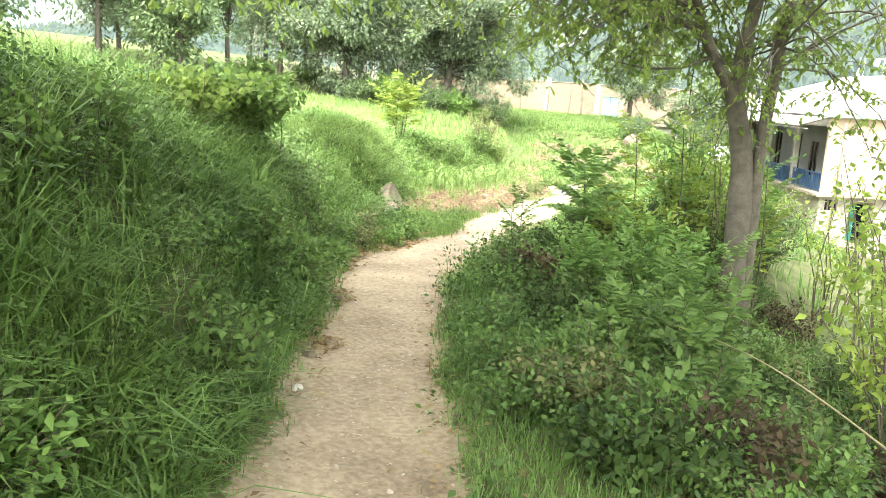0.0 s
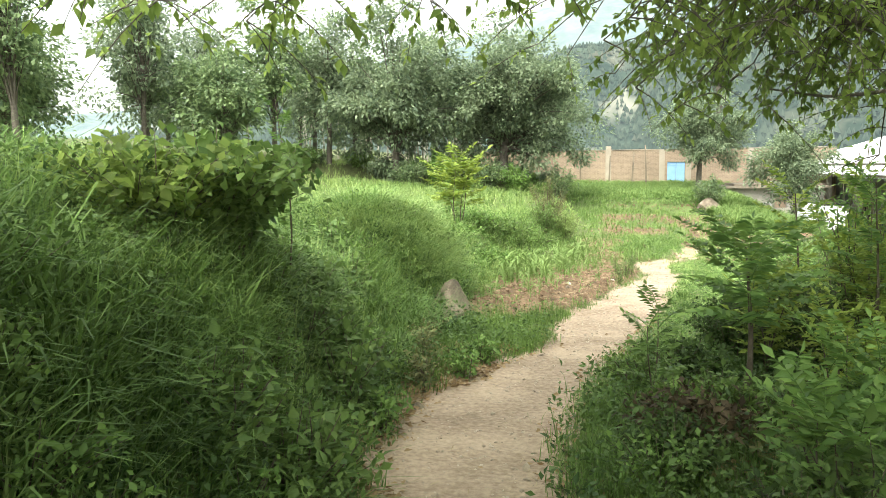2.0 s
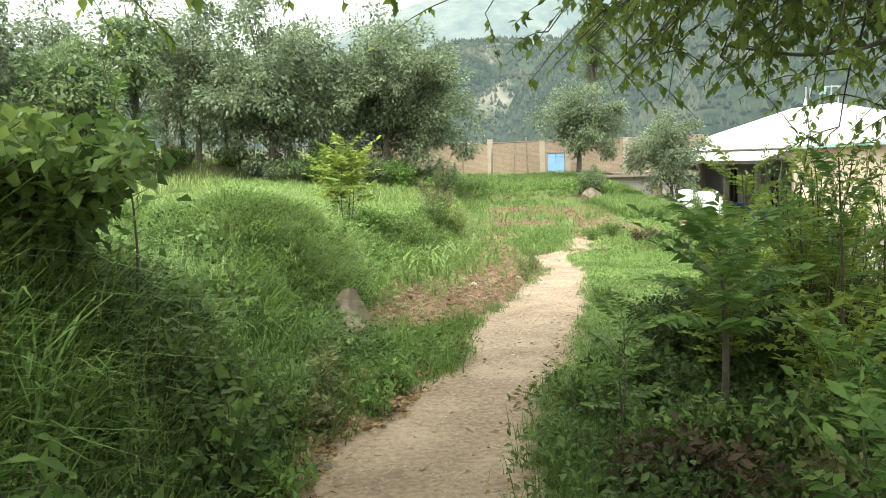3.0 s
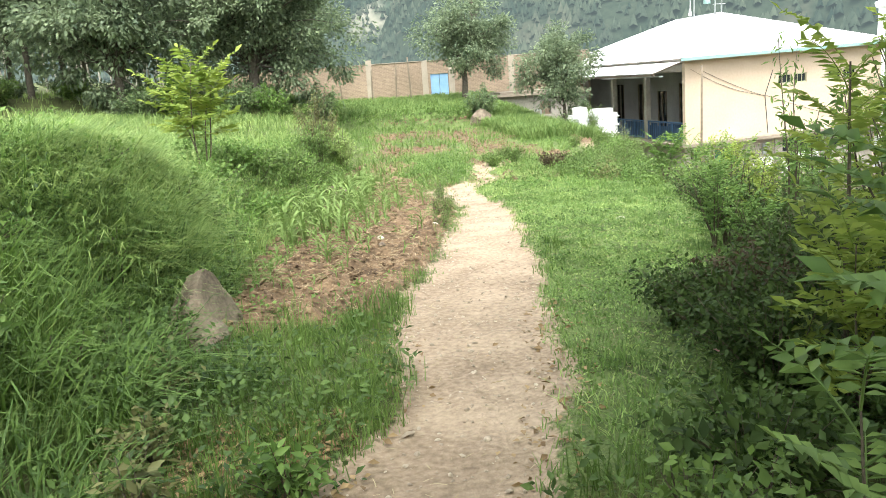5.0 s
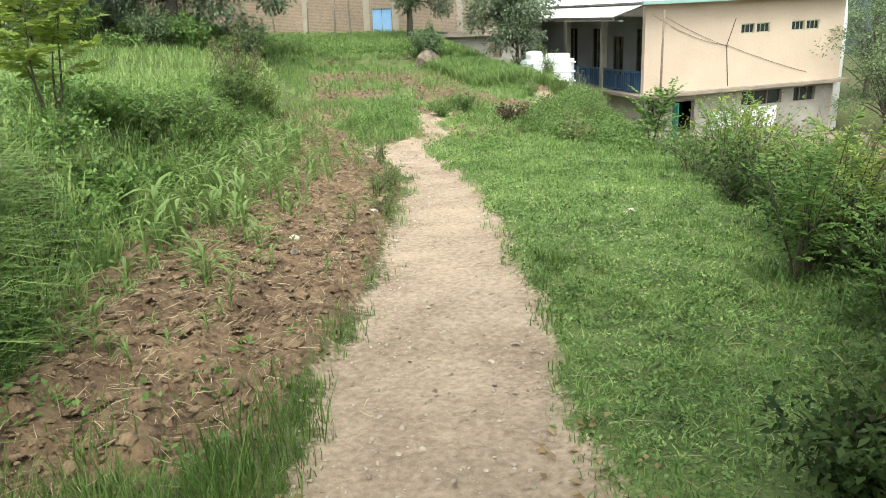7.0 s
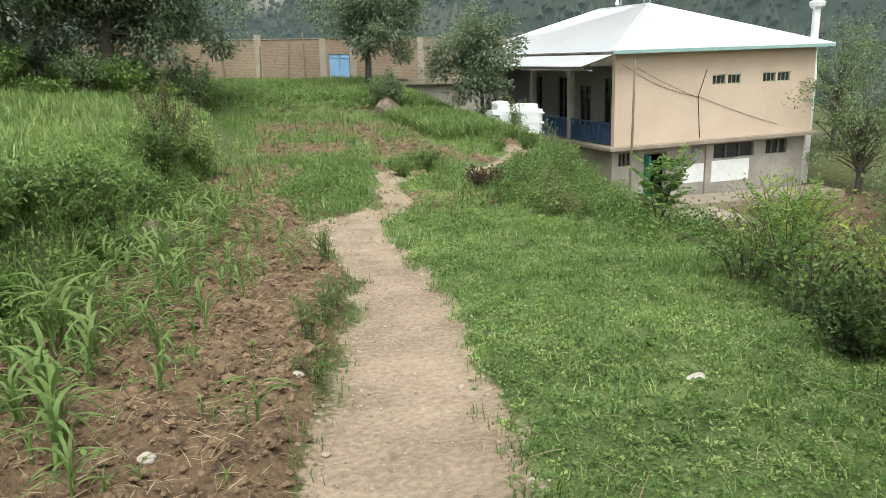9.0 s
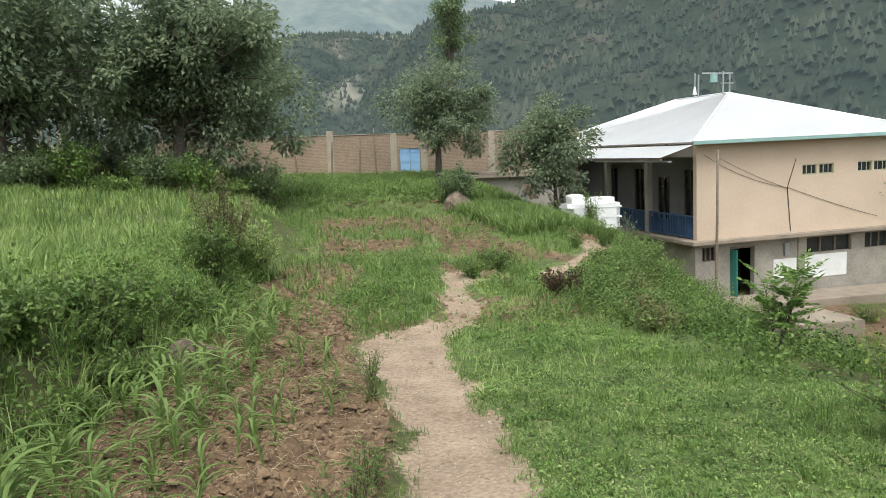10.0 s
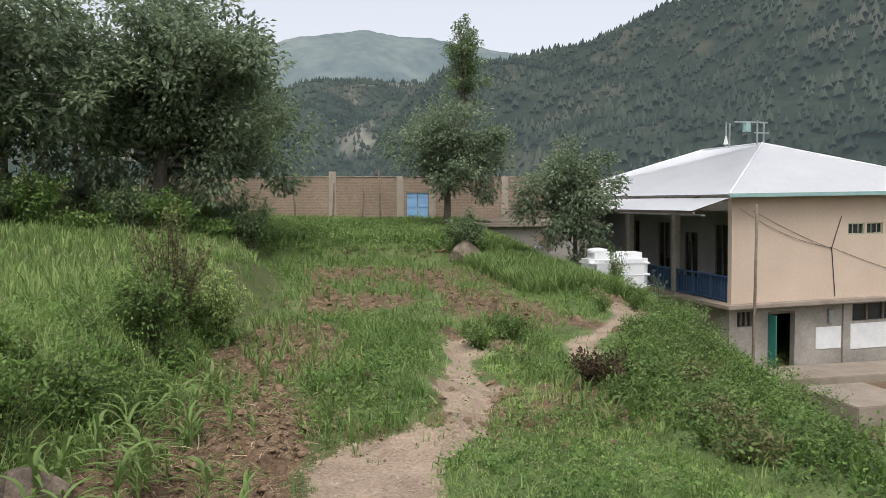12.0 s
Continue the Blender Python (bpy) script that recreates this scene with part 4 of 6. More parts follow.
# ---- trees in the middle distance ----
crown_tree("walnut_tree", "large dark walnut tree with a broad spreading crown", on_ground(0.2, 44.2), 9, (0.5, 0, 4.1, 5.1, 4.2, 4.6), 11, 0.22, WALNUT, 42000, 210, 0.24, clump_r=0.85, limbs_from=0.2, hollow=0.15)
crown_tree("tree", "dark round-crowned tree by the field", on_ground(-5.4, 42.4), 9, (0, 0, 4.4, 4.2, 3.6, 4.4), 12, 0.26, WALNUT, 17000, 90, 0.18, clump_r=0.8, limbs_from=0.2, hollow=0.15)
crown_tree("tree", "dense leafy tree shading the blue gate", on_ground(12.4, 51.0), 6, (0.2, 0, 3.6, 2.8, 2.5, 2.6), 13, 0.2, WALNUT, 22000, 100, 0.17, clump_r=0.75, limbs_from=0.3, hollow=0.1)
crown_tree("tree", "open-crowned tree beside the veranda", on_ground(15.0, 42.3), 5, (-0.3, -0.1, 3.5, 1.75, 1.5, 2.1), 14, 0.17, WALNUT, 13000, 60, 0.09, clump_r=0.6, limbs_from=0.3, hollow=0.3)
leafy_bush("bush", "dense shrub under the tree by the veranda", on_ground(15.6, 42.0), 2.4, 1.4, 80, 50, 0.13, TREE_LEAF, 16)
leafy_bush("bush", "rounded dark shrub growing over the field boulder", on_ground(11.0, 43.4), 2.0, 0.95, 70, 50, 0.12, TREE_LEAF, 17)
for i, (x_, y_) in enumerate(((-4.6, 41.0), (-3.2, 41.6), (-1.9, 41.3), (-0.6, 42.0), (0.7, 41.7), (1.9, 42.2), (3.0, 43.0), (-0.9, 43.4))):
    leafy_bush("bush", "tall dark shrub under the walnut tree", on_ground(x_, y_), 1.5 + 0.8 * math.sin(i * 2.3), 1.1, 50, 44, 0.14, (TREE_LEAF, FERN, WEED)[i % 3], 340 + i, group="shrubs under the walnut", bare=0.05)
crown_tree("poplar_tree", "tall slim poplar rising behind the wall", (18.6, 69, 0.8), 15, (0.1, 0, 10.2, 1.6, 1.6, 4.3), 15, 0.2, TREE_LEAF, 7000, 80, 0.16, clump_r=0.55, hollow=0.2)
for i, (x_, y_) in enumerate(((-8.2, 46), (-11.5, 50), (-15.0, 41), (-19.0, 43), (-22.5, 37), (-4.5, 56), (-27, 44), (-14.5, 58), (3.5, 66), (-9.5, 58), (-1.5, 62), (-31, 36), (-11.8, 42.5), (-17, 50), (-6.5, 51.5), (-25, 40), (-2.2, 52), (-20.5, 56), (-13, 38.5), (-17.5, 39.5), (-21, 34), (-9.5, 45), (-24.5, 35), (-28, 40), (-18.5, 31), (-20, 48), (-26, 30.5))):
    h_ = 8.5 + 2.2 * math.sin(i * 2.7)
    r_ = 2.5 + 0.6 * math.sin(i * 4.1)
    crown_tree("tree", "slender grey-green tree in the grove beyond the field", on_ground(x_, y_), h_, (0.3 * math.sin(i), 0, h_ * 0.55, r_, r_, h_ * 0.45), 30 + i, 0.26, WALNUT if i % 2 else TREE_LEAF, 5200, 46, 0.14, clump_r=0.8, group="grove beyond the field", limbs_from=0.25, hollow=0.3)
for i, (x_, y_, h_, r_) in enumerate(((34.5, 39.5, 7.5, 3.0), (38, 36.5, 7.0, 3.0), (31, 33, 4.5, 2.2), (41, 47, 9, 3.5), (27.5, 30.0, 3.6, 1.9), (24, 27, 3.2, 1.7))):
    crown_tree("tree", "leafy green tree on the slope below the house", on_ground(x_, y_), h_, (0, 0, h_ * 0.52, r_, r_, h_ * 0.48), 50 + i, 0.17, TREE_LEAF, 6000, 60, 0.16, clump_r=0.7, group="trees below the house", limbs_from=0.1, hollow=0.3)
for i in range(14):
    x_, y_ = -15 + 1.25 * i + 0.5 * math.sin(i * 9), 44.5 + 2.2 * math.sin(i * 5.3) - 0.05 * i
    leafy_bush("bush", "dark shrub in the undergrowth of the grove", on_ground(x_, y_), 1.3 + 0.5 * math.sin(i * 3), 1.3, 40, 44, 0.16, WALNUT if i % 3 else WEED, 60 + i, group="undergrowth of the grove", bare=0.05)
stems = Builder()
for i in range(46):
    x_, y_ = rng.uniform(-13, -1), rng.uniform(52, 64)
    stems.tube([(x_, y_, gz(x_, y_) - 0.2), (x_ + rng.normal(0, 0.1), y_, gz(x_, y_) + 2), (x_ + rng.normal(0, 0.3), y_, gz(x_, y_) + rng.uniform(4, 6))], [0.07, 0.055, 0.03], 5)
tagged(part("grove_stems", stems.mesh("grove_stems"), PALE_STONE), "pale thin stems of the young grove", "saplings", kind="stuff")


# ---- the forked tree beside the path, whose boughs hang over it ----
def forked_tree():
    global rng
    keep, rng = rng, np.random.default_rng(5)
    bx, by = 3.4, 8.5
    bz = gz(bx, by)
    tree = thing("forked_tree", "grey forked tree with drooping leafy boughs over the path", "tree", at=(bx, by, bz))
    wood, leaves = Builder(), Builder()

    def limb(pts, r0, r1, sides=10):
        pts = np.array(pts, float)
        s = np.linspace(0, len(pts) - 1, 16)
        line = np.stack([np.interp(s, np.arange(len(pts)), pts[:, k]) for k in range(3)], 1)
        for _ in range(2):
            line[1:-1] = (line[:-2] + 2 * line[1:-1] + line[2:]) / 4
        wood.tube(line, np.linspace(r0, r1, 16) * (1 + 0.05 * np.sin(np.arange(16) * 2.1)), sides)
        return line

    z0 = -bz
    limb([(0.12, 0, -0.3), (0.08, 0, 0.4), (0.05, 0.05, 0.8 + z0), (-0.08, 0.08, 1.35 + z0), (-0.2, 0.1, 1.7 + z0)], 0.15, 0.1, 12)
    left = limb([(-0.15, 0.1, 1.5 + z0), (-0.3, 0.1, 1.85 + z0), (-0.52, 0.12, 2.15 + z0), (-0.66, 0.15, 2.46 + z0), (-0.8, 0.1, 3.0 + z0), (-1.3, -0.1, 4.2 + z0)], 0.08, 0.035)
    mid = limb([(-0.17, 0.1, 1.55 + z0), (-0.14, 0.05, 2.1 + z0), (-0.1, 0.0, 2.65 + z0), (0.15, -0.2, 4.2 + z0), (0.2, -0.2, 5.4 + z0)], 0.1, 0.04)
    right = limb([(0.26, 0.02, -0.2), (0.24, 0.05, 0.9), (0.16, 0.0, 1.3 + z0), (0.24, -0.03, 1.9 + z0), (0.16, -0.1, 2.65 + z0), (0.7, -0.3, 4.4 + z0)], 0.085, 0.04)
    limb([(-0.58, 0.13, 2.27 + z0), (-0.8, 0.1, 2.36 + z0), (-1.12, 0.04, 2.38 + z0)], 0.045, 0.036, 8)
    limb([(-0.45, 0.1, 2.02 + z0), (-0.75, 0.15, 1.88 + z0), (-1.15, 0.2, 1.85 + z0), (-1.6, 0.3, 1.94 + z0)], 0.022, 0.007, 6)
    boughs = []
    for k in range(40):
        src = (left, mid, right)[k % 3]
        p0 = src[rng.integers(9, 16)]
        a = rng.uniform(0, 2 * math.pi)
        far = rng.uniform(1.2, 3.6)
        boughs.append((p0, p0 + np.array([math.cos(a) * far, math.sin(a) * far, rng.uniform(-0.4, 1.0)])))
    for k in range(48):
        tx, ty = rng.uniform(-3.6, 0.5), rng.uniform(-1.2, 1.4)
        boughs.append(((left, mid)[k % 2][9 + k % 5], np.array([tx, ty, rng.uniform(1.85, 2.75) + z0 + 0.04 * abs(tx)])))
    for k in range(34):
        tx, ty = rng.uniform(-6.4, -3.2), rng.uniform(-2.6, -0.6)
        boughs.append((left[12 + k % 4], np.array([tx, ty, rng.uniform(1.95, 2.45) + z0])))
    for k in range(16):
        tx, ty = rng.uniform(-0.2, 2.6), rng.uniform(-2.2, 0.6)
        boughs.append((right[9 + k % 6], np.array([tx, ty, rng.uniform(0.8, 2.8) + z0])))
    for k in range(15):
        tx, ty = rng.uniform(-3.0, -1.2), rng.uniform(-1.0, 0.8)
        boughs.append((left[9 + k % 6], np.array([tx, ty, rng.uniform(1.72, 2.15) + z0])))
    for k in range(22):
        tx, ty = rng.uniform(-2.0, 2.2), rng.uniform(-0.6, 1.8)
        boughs.append(((left, mid, right)[k % 3][8 + k % 6], np.array([tx, ty, rng.uniform(1.3, 2.2) + z0 + 0.12 * max(0, -tx)])))
    for p0, p1 in boughs:
        s = np.linspace(0, 1, 9)[:, None]
        reach = np.linalg.norm(p1 - p0)
        line = p0 * (1 - s) + p1 * s
        line[:, 2] += (np.sin(s * math.pi * 0.9) * 0.2 * reach)[:, 0]
        line += rng.normal(0, 0.02, line.shape) * s
        wood.tube(line, np.linspace(0.016, 0.004, 9), 5)
        for j in range(8):
            q = line[rng.integers(4, 9)]
            a = rng.uniform(0, 2 * math.pi)
            w = np.array([math.cos(a), math.sin(a), rng.uniform(-0.7, 0.2)]) * rng.uniform(0.25, 0.6)
            twig = q + w * np.linspace(0, 1, 5)[:, None]
            twig[:, 2] -= 0.18 * np.linspace(0, 1, 5) ** 2
            wood.tube(twig, np.linspace(0.005, 0.002, 5), 4)
            n = 12
            f = rng.uniform(0.2, 1, n) * 3.999
            p = twig[f.astype(int)] * (1 - f % 1)[:, None] + twig[f.astype(int) + 1] * (f % 1)[:, None]
            ln = rng.uniform(0.05, 0.1, n)
            side = np.abs(p[:, 0] + bx - path_x(p[:, 1] + by))
            clear = (p[:, 2] + bz > 1.85) | ((side > 0.7) & (p[:, 2] + bz > 1.66)) | ((side > 1.3) & (p[:, 2] + bz > 1.55)) | (side > 2.4)
            fr_ = leaf_frames(rng.normal(0, 0.7, (n, 3)) + w, ln, ln * 0.55, 0.9)
            leaves.scatter(LEAF_V, LEAF_F, fr_[clear], p[clear])
    # high crown out of view, spread wide to shade the path
    n = 11000
    d = rng.normal(size=(n, 3))
    d /= np.linalg.norm(d, axis=1, keepdims=True)
    top = np.array([-1.4, -0.6, 5.0 + z0]) + d * np.array([5.0, 4.4, 1.5]) * rng.random((n, 1)) ** 0.4
    top = top[vnoise(top[:, 0] * 1.3, top[:, 1] * 1.3, 5) > 0.35]
    ln = rng.uniform(0.1, 0.19, len(top))
    leaves.scatter(SIMPLE_V, SIMPLE_F, leaf_frames(rng.normal(size=top.shape), ln, ln * 0.6, 0.4), top)
    part("trunk", smoothed(wood.mesh("trunk")), BARK, tree)
    part("crown", leaves.mesh("crown"), NEAR_LEAF, tree)
    rng = keep


forked_tree()
# unseen tree behind the start, added so its crown shades the ground
crown_tree("shade_tree", "unseen leafy tree added to shade the start of the path", on_ground(2.3, -1.8), 6, (-2.2, 3.6, 5.6, 5.6, 6.2, 1.5), 6, 0.2, NEAR_LEAF, 28000, 150, 0.18, clump_r=1.0, limbs_from=0.45, hollow=0.2)

# ---- shrubs and saplings ----
pinnate_shrub("sumac_shrub", "green pinnate-leaved sapling beside the path bend", on_ground(1.68, 8.55), 1.2, 1, 26, 0.6, 12, 0.135, FERN, 101, from_=0.5, stem_r=0.024)
for i, (x_, y_, h_) in enumerate(((2.65, 10.2, 1.55), (3.05, 9.5, 1.9), (3.5, 10.6, 1.7), (3.9, 8.9, 2.1))):
    pinnate_shrub("sumac_shrub", "slender sapling with long feathery leaves in the thicket", on_ground(x_, y_), h_, 1, 15, 0.5, 11, 0.1, FERN if i % 2 else BRIGHT, 104 + i, group="feathery saplings in the thicket", from_=0.4, stem_r=0.014)
pinnate_shrub("sumac_shrub", "small reddish-green pinnate sapling at the path edge", on_ground(0.86, 8.1), 0.85, 2, 8, 0.32, 9, 0.075, WEED, 102, from_=0.3)
for i, (x_, y_, h_, m_, n_) in enumerate(((1.35, 6.4, 0.7, FERN, 4), (1.85, 5.6, 0.8, WEED, 4), (1.3, 4.9, 0.5, WEED, 3), (2.1, 7.7, 0.9, FERN, 5), (2.6, 8.8, 1.0, BRIGHT, 5), (2.2, 9.6, 0.95, BRIGHT, 5), (1.7, 4.2, 0.7, WEED, 3), (3.4, 10.2, 1.35, BRIGHT, 6), (2.9, 7.6, 1.0, FERN, 5), (3.8, 10.9, 1.4, BRIGHT, 6), (2.0, 6.7, 0.9, FERN, 5), (4.4, 10.3, 1.5, BRIGHT, 6))):
    pinnate_shrub("pinnate_shrub", "bright green feathery shrub in the thicket", on_ground(x_, y_), h_, n_, 9, 0.36, 9, 0.1, m_, 110 + i, group="feathery shrubs by the path", from_=0.15)
pinnate_shrub("young_tree", "yellow-green sapling standing on the grassy bank", on_ground(-1.0, 18.1), 1.72, 4, 11, 0.55, 9, 0.17, BRIGHT, 130, category="sapling", spread=0.2, from_=0.38, stem_r=0.013)
for i, (x_, y_, h_, m_) in enumerate(((3.9, 13.2, 0.8, FERN), (4.5, 13.5, 0.85, BRIGHT), (4.3, 12.3, 0.85, WEED), (3.7, 12.3, 0.6, FERN), (5.0, 12.5, 1.5, FERN), (6.1, 16.7, 0.85, FERN), (6.8, 17.3, 0.85, BRIGHT))):
    pinnate_shrub("pinnate_shrub", "thin-stemmed yellow-green shrub at the lawn edge", on_ground(x_, y_), h_, 6, 8, 0.3, 8, 0.055, m_, 140 + i, group="shrubs at the lawn edge", spread=0.3, from_=0.2, stem_r=0.006)
for i, (x_, y_, h_) in enumerate(((4.1, 13.3, 0.95), (4.75, 13.0, 1.05), (5.3, 13.5, 1.25))):
    pinnate_shrub("tall_shrub", "tall dark green feathery shrub at the lawn edge", on_ground(x_, y_), h_, 5, 9, 0.28, 8, 0.055, WEED if i % 2 else FERN, 150 + i, group="tall shrubs at the lawn edge", spread=0.22, from_=0.15, stem_r=0.008)
leafy_bush("tall_shrub", "thin upright shrub with small willow-like leaves", on_ground(4.35, 12.6), 2.05, 0.5, 7, 70, 0.075, FERN, 158, category="shrub", width=0.3, upright=0.95, bare=0.3)
pinnate_shrub("young_tree", "small bright sapling at the top of the slope", on_ground(7.6, 20.4), 1.0, 6, 10, 0.34, 8, 0.1, FERN, 160, category="sapling", spread=0.3, from_=0.3)
for i, (x_, y_, h_, r_, m_) in enumerate(((6.2, 17.2, 0.85, 0.7, WEED), (6.9, 17.6, 1.1, 0.7, BRIGHT), (7.6, 17.9, 1.2, 0.9, WEED), (5.8, 16.2, 0.8, 0.6, WEED), (7.0, 16.3, 1.1, 0.8, BRIGHT), (8.6, 19.0, 1.2, 0.9, BRIGHT), (6.4, 15.2, 0.9, 0.7, WEED), (7.9, 16.6, 1.3, 0.9, WEED))):
    leafy_bush("bush", "loose twiggy bush at the edge of the lawn", on_ground(x_, y_), h_, r_, 38, 20, 0.055, m_, 170 + i, group="bushes at the lawn edge", bare=0.25)
# leaf colour here carries the thicket's shade
for i, (x_, y_, h_, r_, m_) in enumerate(((2.2, 10.5, 0.5, 0.4, DARKENED_LEAF), (2.6, 10.9, 0.45, 0.4, PURPLE), (2.3, 11.1, 0.4, 0.35, DARKENED_LEAF), (2.9, 10.3, 0.65, 0.5, DARKENED_LEAF), (3.1, 11.2, 0.5, 0.5, DARKENED_LEAF), (2.0, 9.9, 0.45, 0.4, DARKENED_LEAF), (3.5, 11.5, 0.6, 0.55, DARKENED_LEAF), (2.7, 9.6, 0.6, 0.5, DARKENED_LEAF), (4.4, 13.2, 0.5, 0.55, DARKENED_LEAF), (4.1, 11.7, 0.8, 0.6, DARKENED_LEAF), (4.8, 14.0, 0.5, 0.5, DARKENED_LEAF), (3.4, 9.6, 0.8, 0.6, DARKENED_LEAF), (4.9, 11.3, 1.0, 0.8, DARKENED_LEAF), (5.4, 12.4, 0.9, 0.8, DARKENED_LEAF), (5.2, 15.2, 0.5, 0.5, DARKENED_LEAF))):
    leafy_bush("bush", "leafy bush in the thicket below the lawn, darkened for shade", on_ground(x_, y_), h_ * 1.25, r_ * 1.1, 60, 70, 0.042, m_, 180 + 50 * i, group="thicket below the lawn", bare=0.05)
leafy_bush("bush", "tall broad-leaved bush on top of the bank", on_ground(-2.0, 7.6), 0.85, 0.7, 80, 50, 0.085, WEED, 192, width=0.7)
leafy_bush("bush", "bright broad-leaved bush on the bank", on_ground(-2.2, 7.0), 0.75, 0.6, 50, 40, 0.085, NEAR_LEAF, 193, width=0.7)
pinnate_shrub("young_tree", "thin upright sapling with sparse leaves on the bank", on_ground(-1.75, 8.2), 1.5, 1, 14, 0.2, 6, 0.06, FERN, 194, category="sapling", from_=0.3)
for i, (x_, y_, h_, r_, m_, n_) in enumerate(((0.3, 21.9, 0.8, 0.7, WEED, 60), (0.6, 21.2, 0.55, 0.55, WEED, 46), (-0.2, 20.6, 0.6, 0.6, WEED, 46), (1.0, 24.6, 0.8, 0.6, WEED, 46), (-0.6, 19.2, 0.55, 0.55, FERN, 40), (-0.1, 18.6, 0.4, 0.45, FERN, 36), (-0.5, 16.8, 0.5, 0.5, FERN, 40), (-0.9, 17.4, 0.5, 0.5, FERN, 40), (-1.3, 19.6, 0.55, 0.6, FERN, 44), (0.5, 23.2, 0.7, 0.6, FERN, 46), (-0.9, 21.0, 0.55, 0.6, FERN, 44))):
    leafy_bush("bush", "dense green weed bush on the terrace bank", on_ground(x_, y_), h_, r_, n_, 50, 0.065, m_, 200 + i, group="weed bushes on the bank", bare=0.05)
for i, (x_, y_, h_, r_, m_) in enumerate(((7.3, 25.4, 0.55, 0.5, PURPLE), (8.1, 24.0, 0.5, 0.6, WEED), (9.0, 26.0, 0.6, 0.6, OLIVE), (8.6, 26.4, 0.7, 0.7, WEED), (9.6, 27.6, 0.75, 0.7, WEED), (10.6, 28.4, 0.9, 0.8, WEED), (11.4, 30.0, 0.9, 0.8, FERN), (12.4, 31.2, 1.0, 0.8, WEED), (8.2, 24.4, 0.5, 0.6, WEED), (9.2, 24.9, 0.7, 0.7, FERN), (10.3, 25.6, 0.8, 0.8, WEED), (13.5, 33.5, 0.9, 0.8, WEED), (14.6, 35.0, 0.8, 0.8, WEED), (15.6, 38.6, 0.9, 0.6, FERN), (14.6, 38.4, 0.9, 0.6, GRASS_DARK), (16.6, 36.8, 0.9, 0.9, WEED), (12.9, 29.4, 0.9, 0.9, FERN), (13.8, 35.9, 0.75, 0.5, GRASS_DARK), (18.6, 38.2, 1.0, 0.9, WEED), (7.0, 29.6, 0.5, 0.5, WEED), (7.8, 30.2, 0.6, 0.5, WEED), (18.0, 34.5, 1.3, 1.1, WEED), (15.5, 31.0, 1.2, 1.0, WEED), (14.6, 27.5, 1.1, 1.0, FERN), (12.2, 25.6, 1.0, 0.9, WEED), (17.6, 29.5, 1.5, 1.2, BRIGHT), (10.6, 22.0, 1.0, 0.8, BRIGHT), (13.0, 22.0, 1.2, 1.0, WEED), (7.3, 24.4, 0.5, 0.5, WEED), (7.7, 23.3, 0.45, 0.5, OLIVE), (8.3, 22.4, 0.6, 0.6, WEED), (8.9, 23.6, 0.6, 0.6, FERN), (7.9, 25.2, 0.6, 0.6, WEED), (8.4, 26.6, 0.75, 0.6, FERN), (9.1, 21.4, 0.6, 0.6, DARKENED_LEAF), (9.8, 24.6, 0.7, 0.7, WEED), (9.3, 27.0, 0.8, 0.7, WEED), (7.2, 22.2, 0.3, 0.4, OLIVE), (10.6, 23.8, 0.8, 0.8, DARKENED_LEAF), (19.4, 35.9, 0.9, 0.9, WEED), (18.6, 35.6, 1.0, 0.9, FERN), (25.5, 36.6, 1.0, 1.0, WEED), (27.5, 36.2, 1.0, 1.1, BRIGHT), (17.6, 37.2, 0.8, 0.8, DARKENED_LEAF))):
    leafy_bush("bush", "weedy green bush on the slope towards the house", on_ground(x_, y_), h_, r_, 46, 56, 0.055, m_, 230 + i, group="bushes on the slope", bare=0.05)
for i, (x_, y_, h_, r_) in enumerate(((1.65, 29.6, 2.4, 0.7), (2.3, 30.5, 1.6, 0.7), (1.4, 28.2, 1.5, 0.6))):
    leafy_bush("bush", "tall olive-green bush gone to seed on the bank", on_ground(x_, y_), h_, r_, 44, 70, 0.085, (OLIVE, GRASS_PALE, WEED)[i], 280 + i, group="tall bushes on the bank", bare=0.05, width=0.45)
leafy_bush("bush", "dark climbing bush before the white tank", on_ground(15.0, 39.2), 1.9, 0.45, 34, 44, 0.08, WEED, 289, bare=0.05, upright=0.95)
leafy_bush("bush", "loose grey-green bush beside the tank", on_ground(16.4, 39.2), 2.2, 0.7, 22, 26, 0.08, WALNUT, 290, bare=0.4)
# undergrowth mix includes the leaf colour with shade put in
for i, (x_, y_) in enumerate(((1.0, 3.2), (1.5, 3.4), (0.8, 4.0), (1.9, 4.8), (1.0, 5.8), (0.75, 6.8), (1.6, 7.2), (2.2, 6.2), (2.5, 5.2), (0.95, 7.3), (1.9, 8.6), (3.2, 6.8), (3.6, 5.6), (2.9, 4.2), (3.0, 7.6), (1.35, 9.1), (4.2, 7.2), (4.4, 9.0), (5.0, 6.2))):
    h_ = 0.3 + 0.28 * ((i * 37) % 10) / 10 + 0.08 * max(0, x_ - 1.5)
    leafy_bush("bush", "tangled undergrowth bush beside the path", on_ground(x_, y_), h_, 0.42, 34, 44, 0.05 if i % 3 else 0.065, (DARKENED_LEAF, WEED, OLIVE, PURPLE)[(i * 7) % 4 if i % 5 else 0], 300 + i, group="undergrowth by the path", bare=0.05)
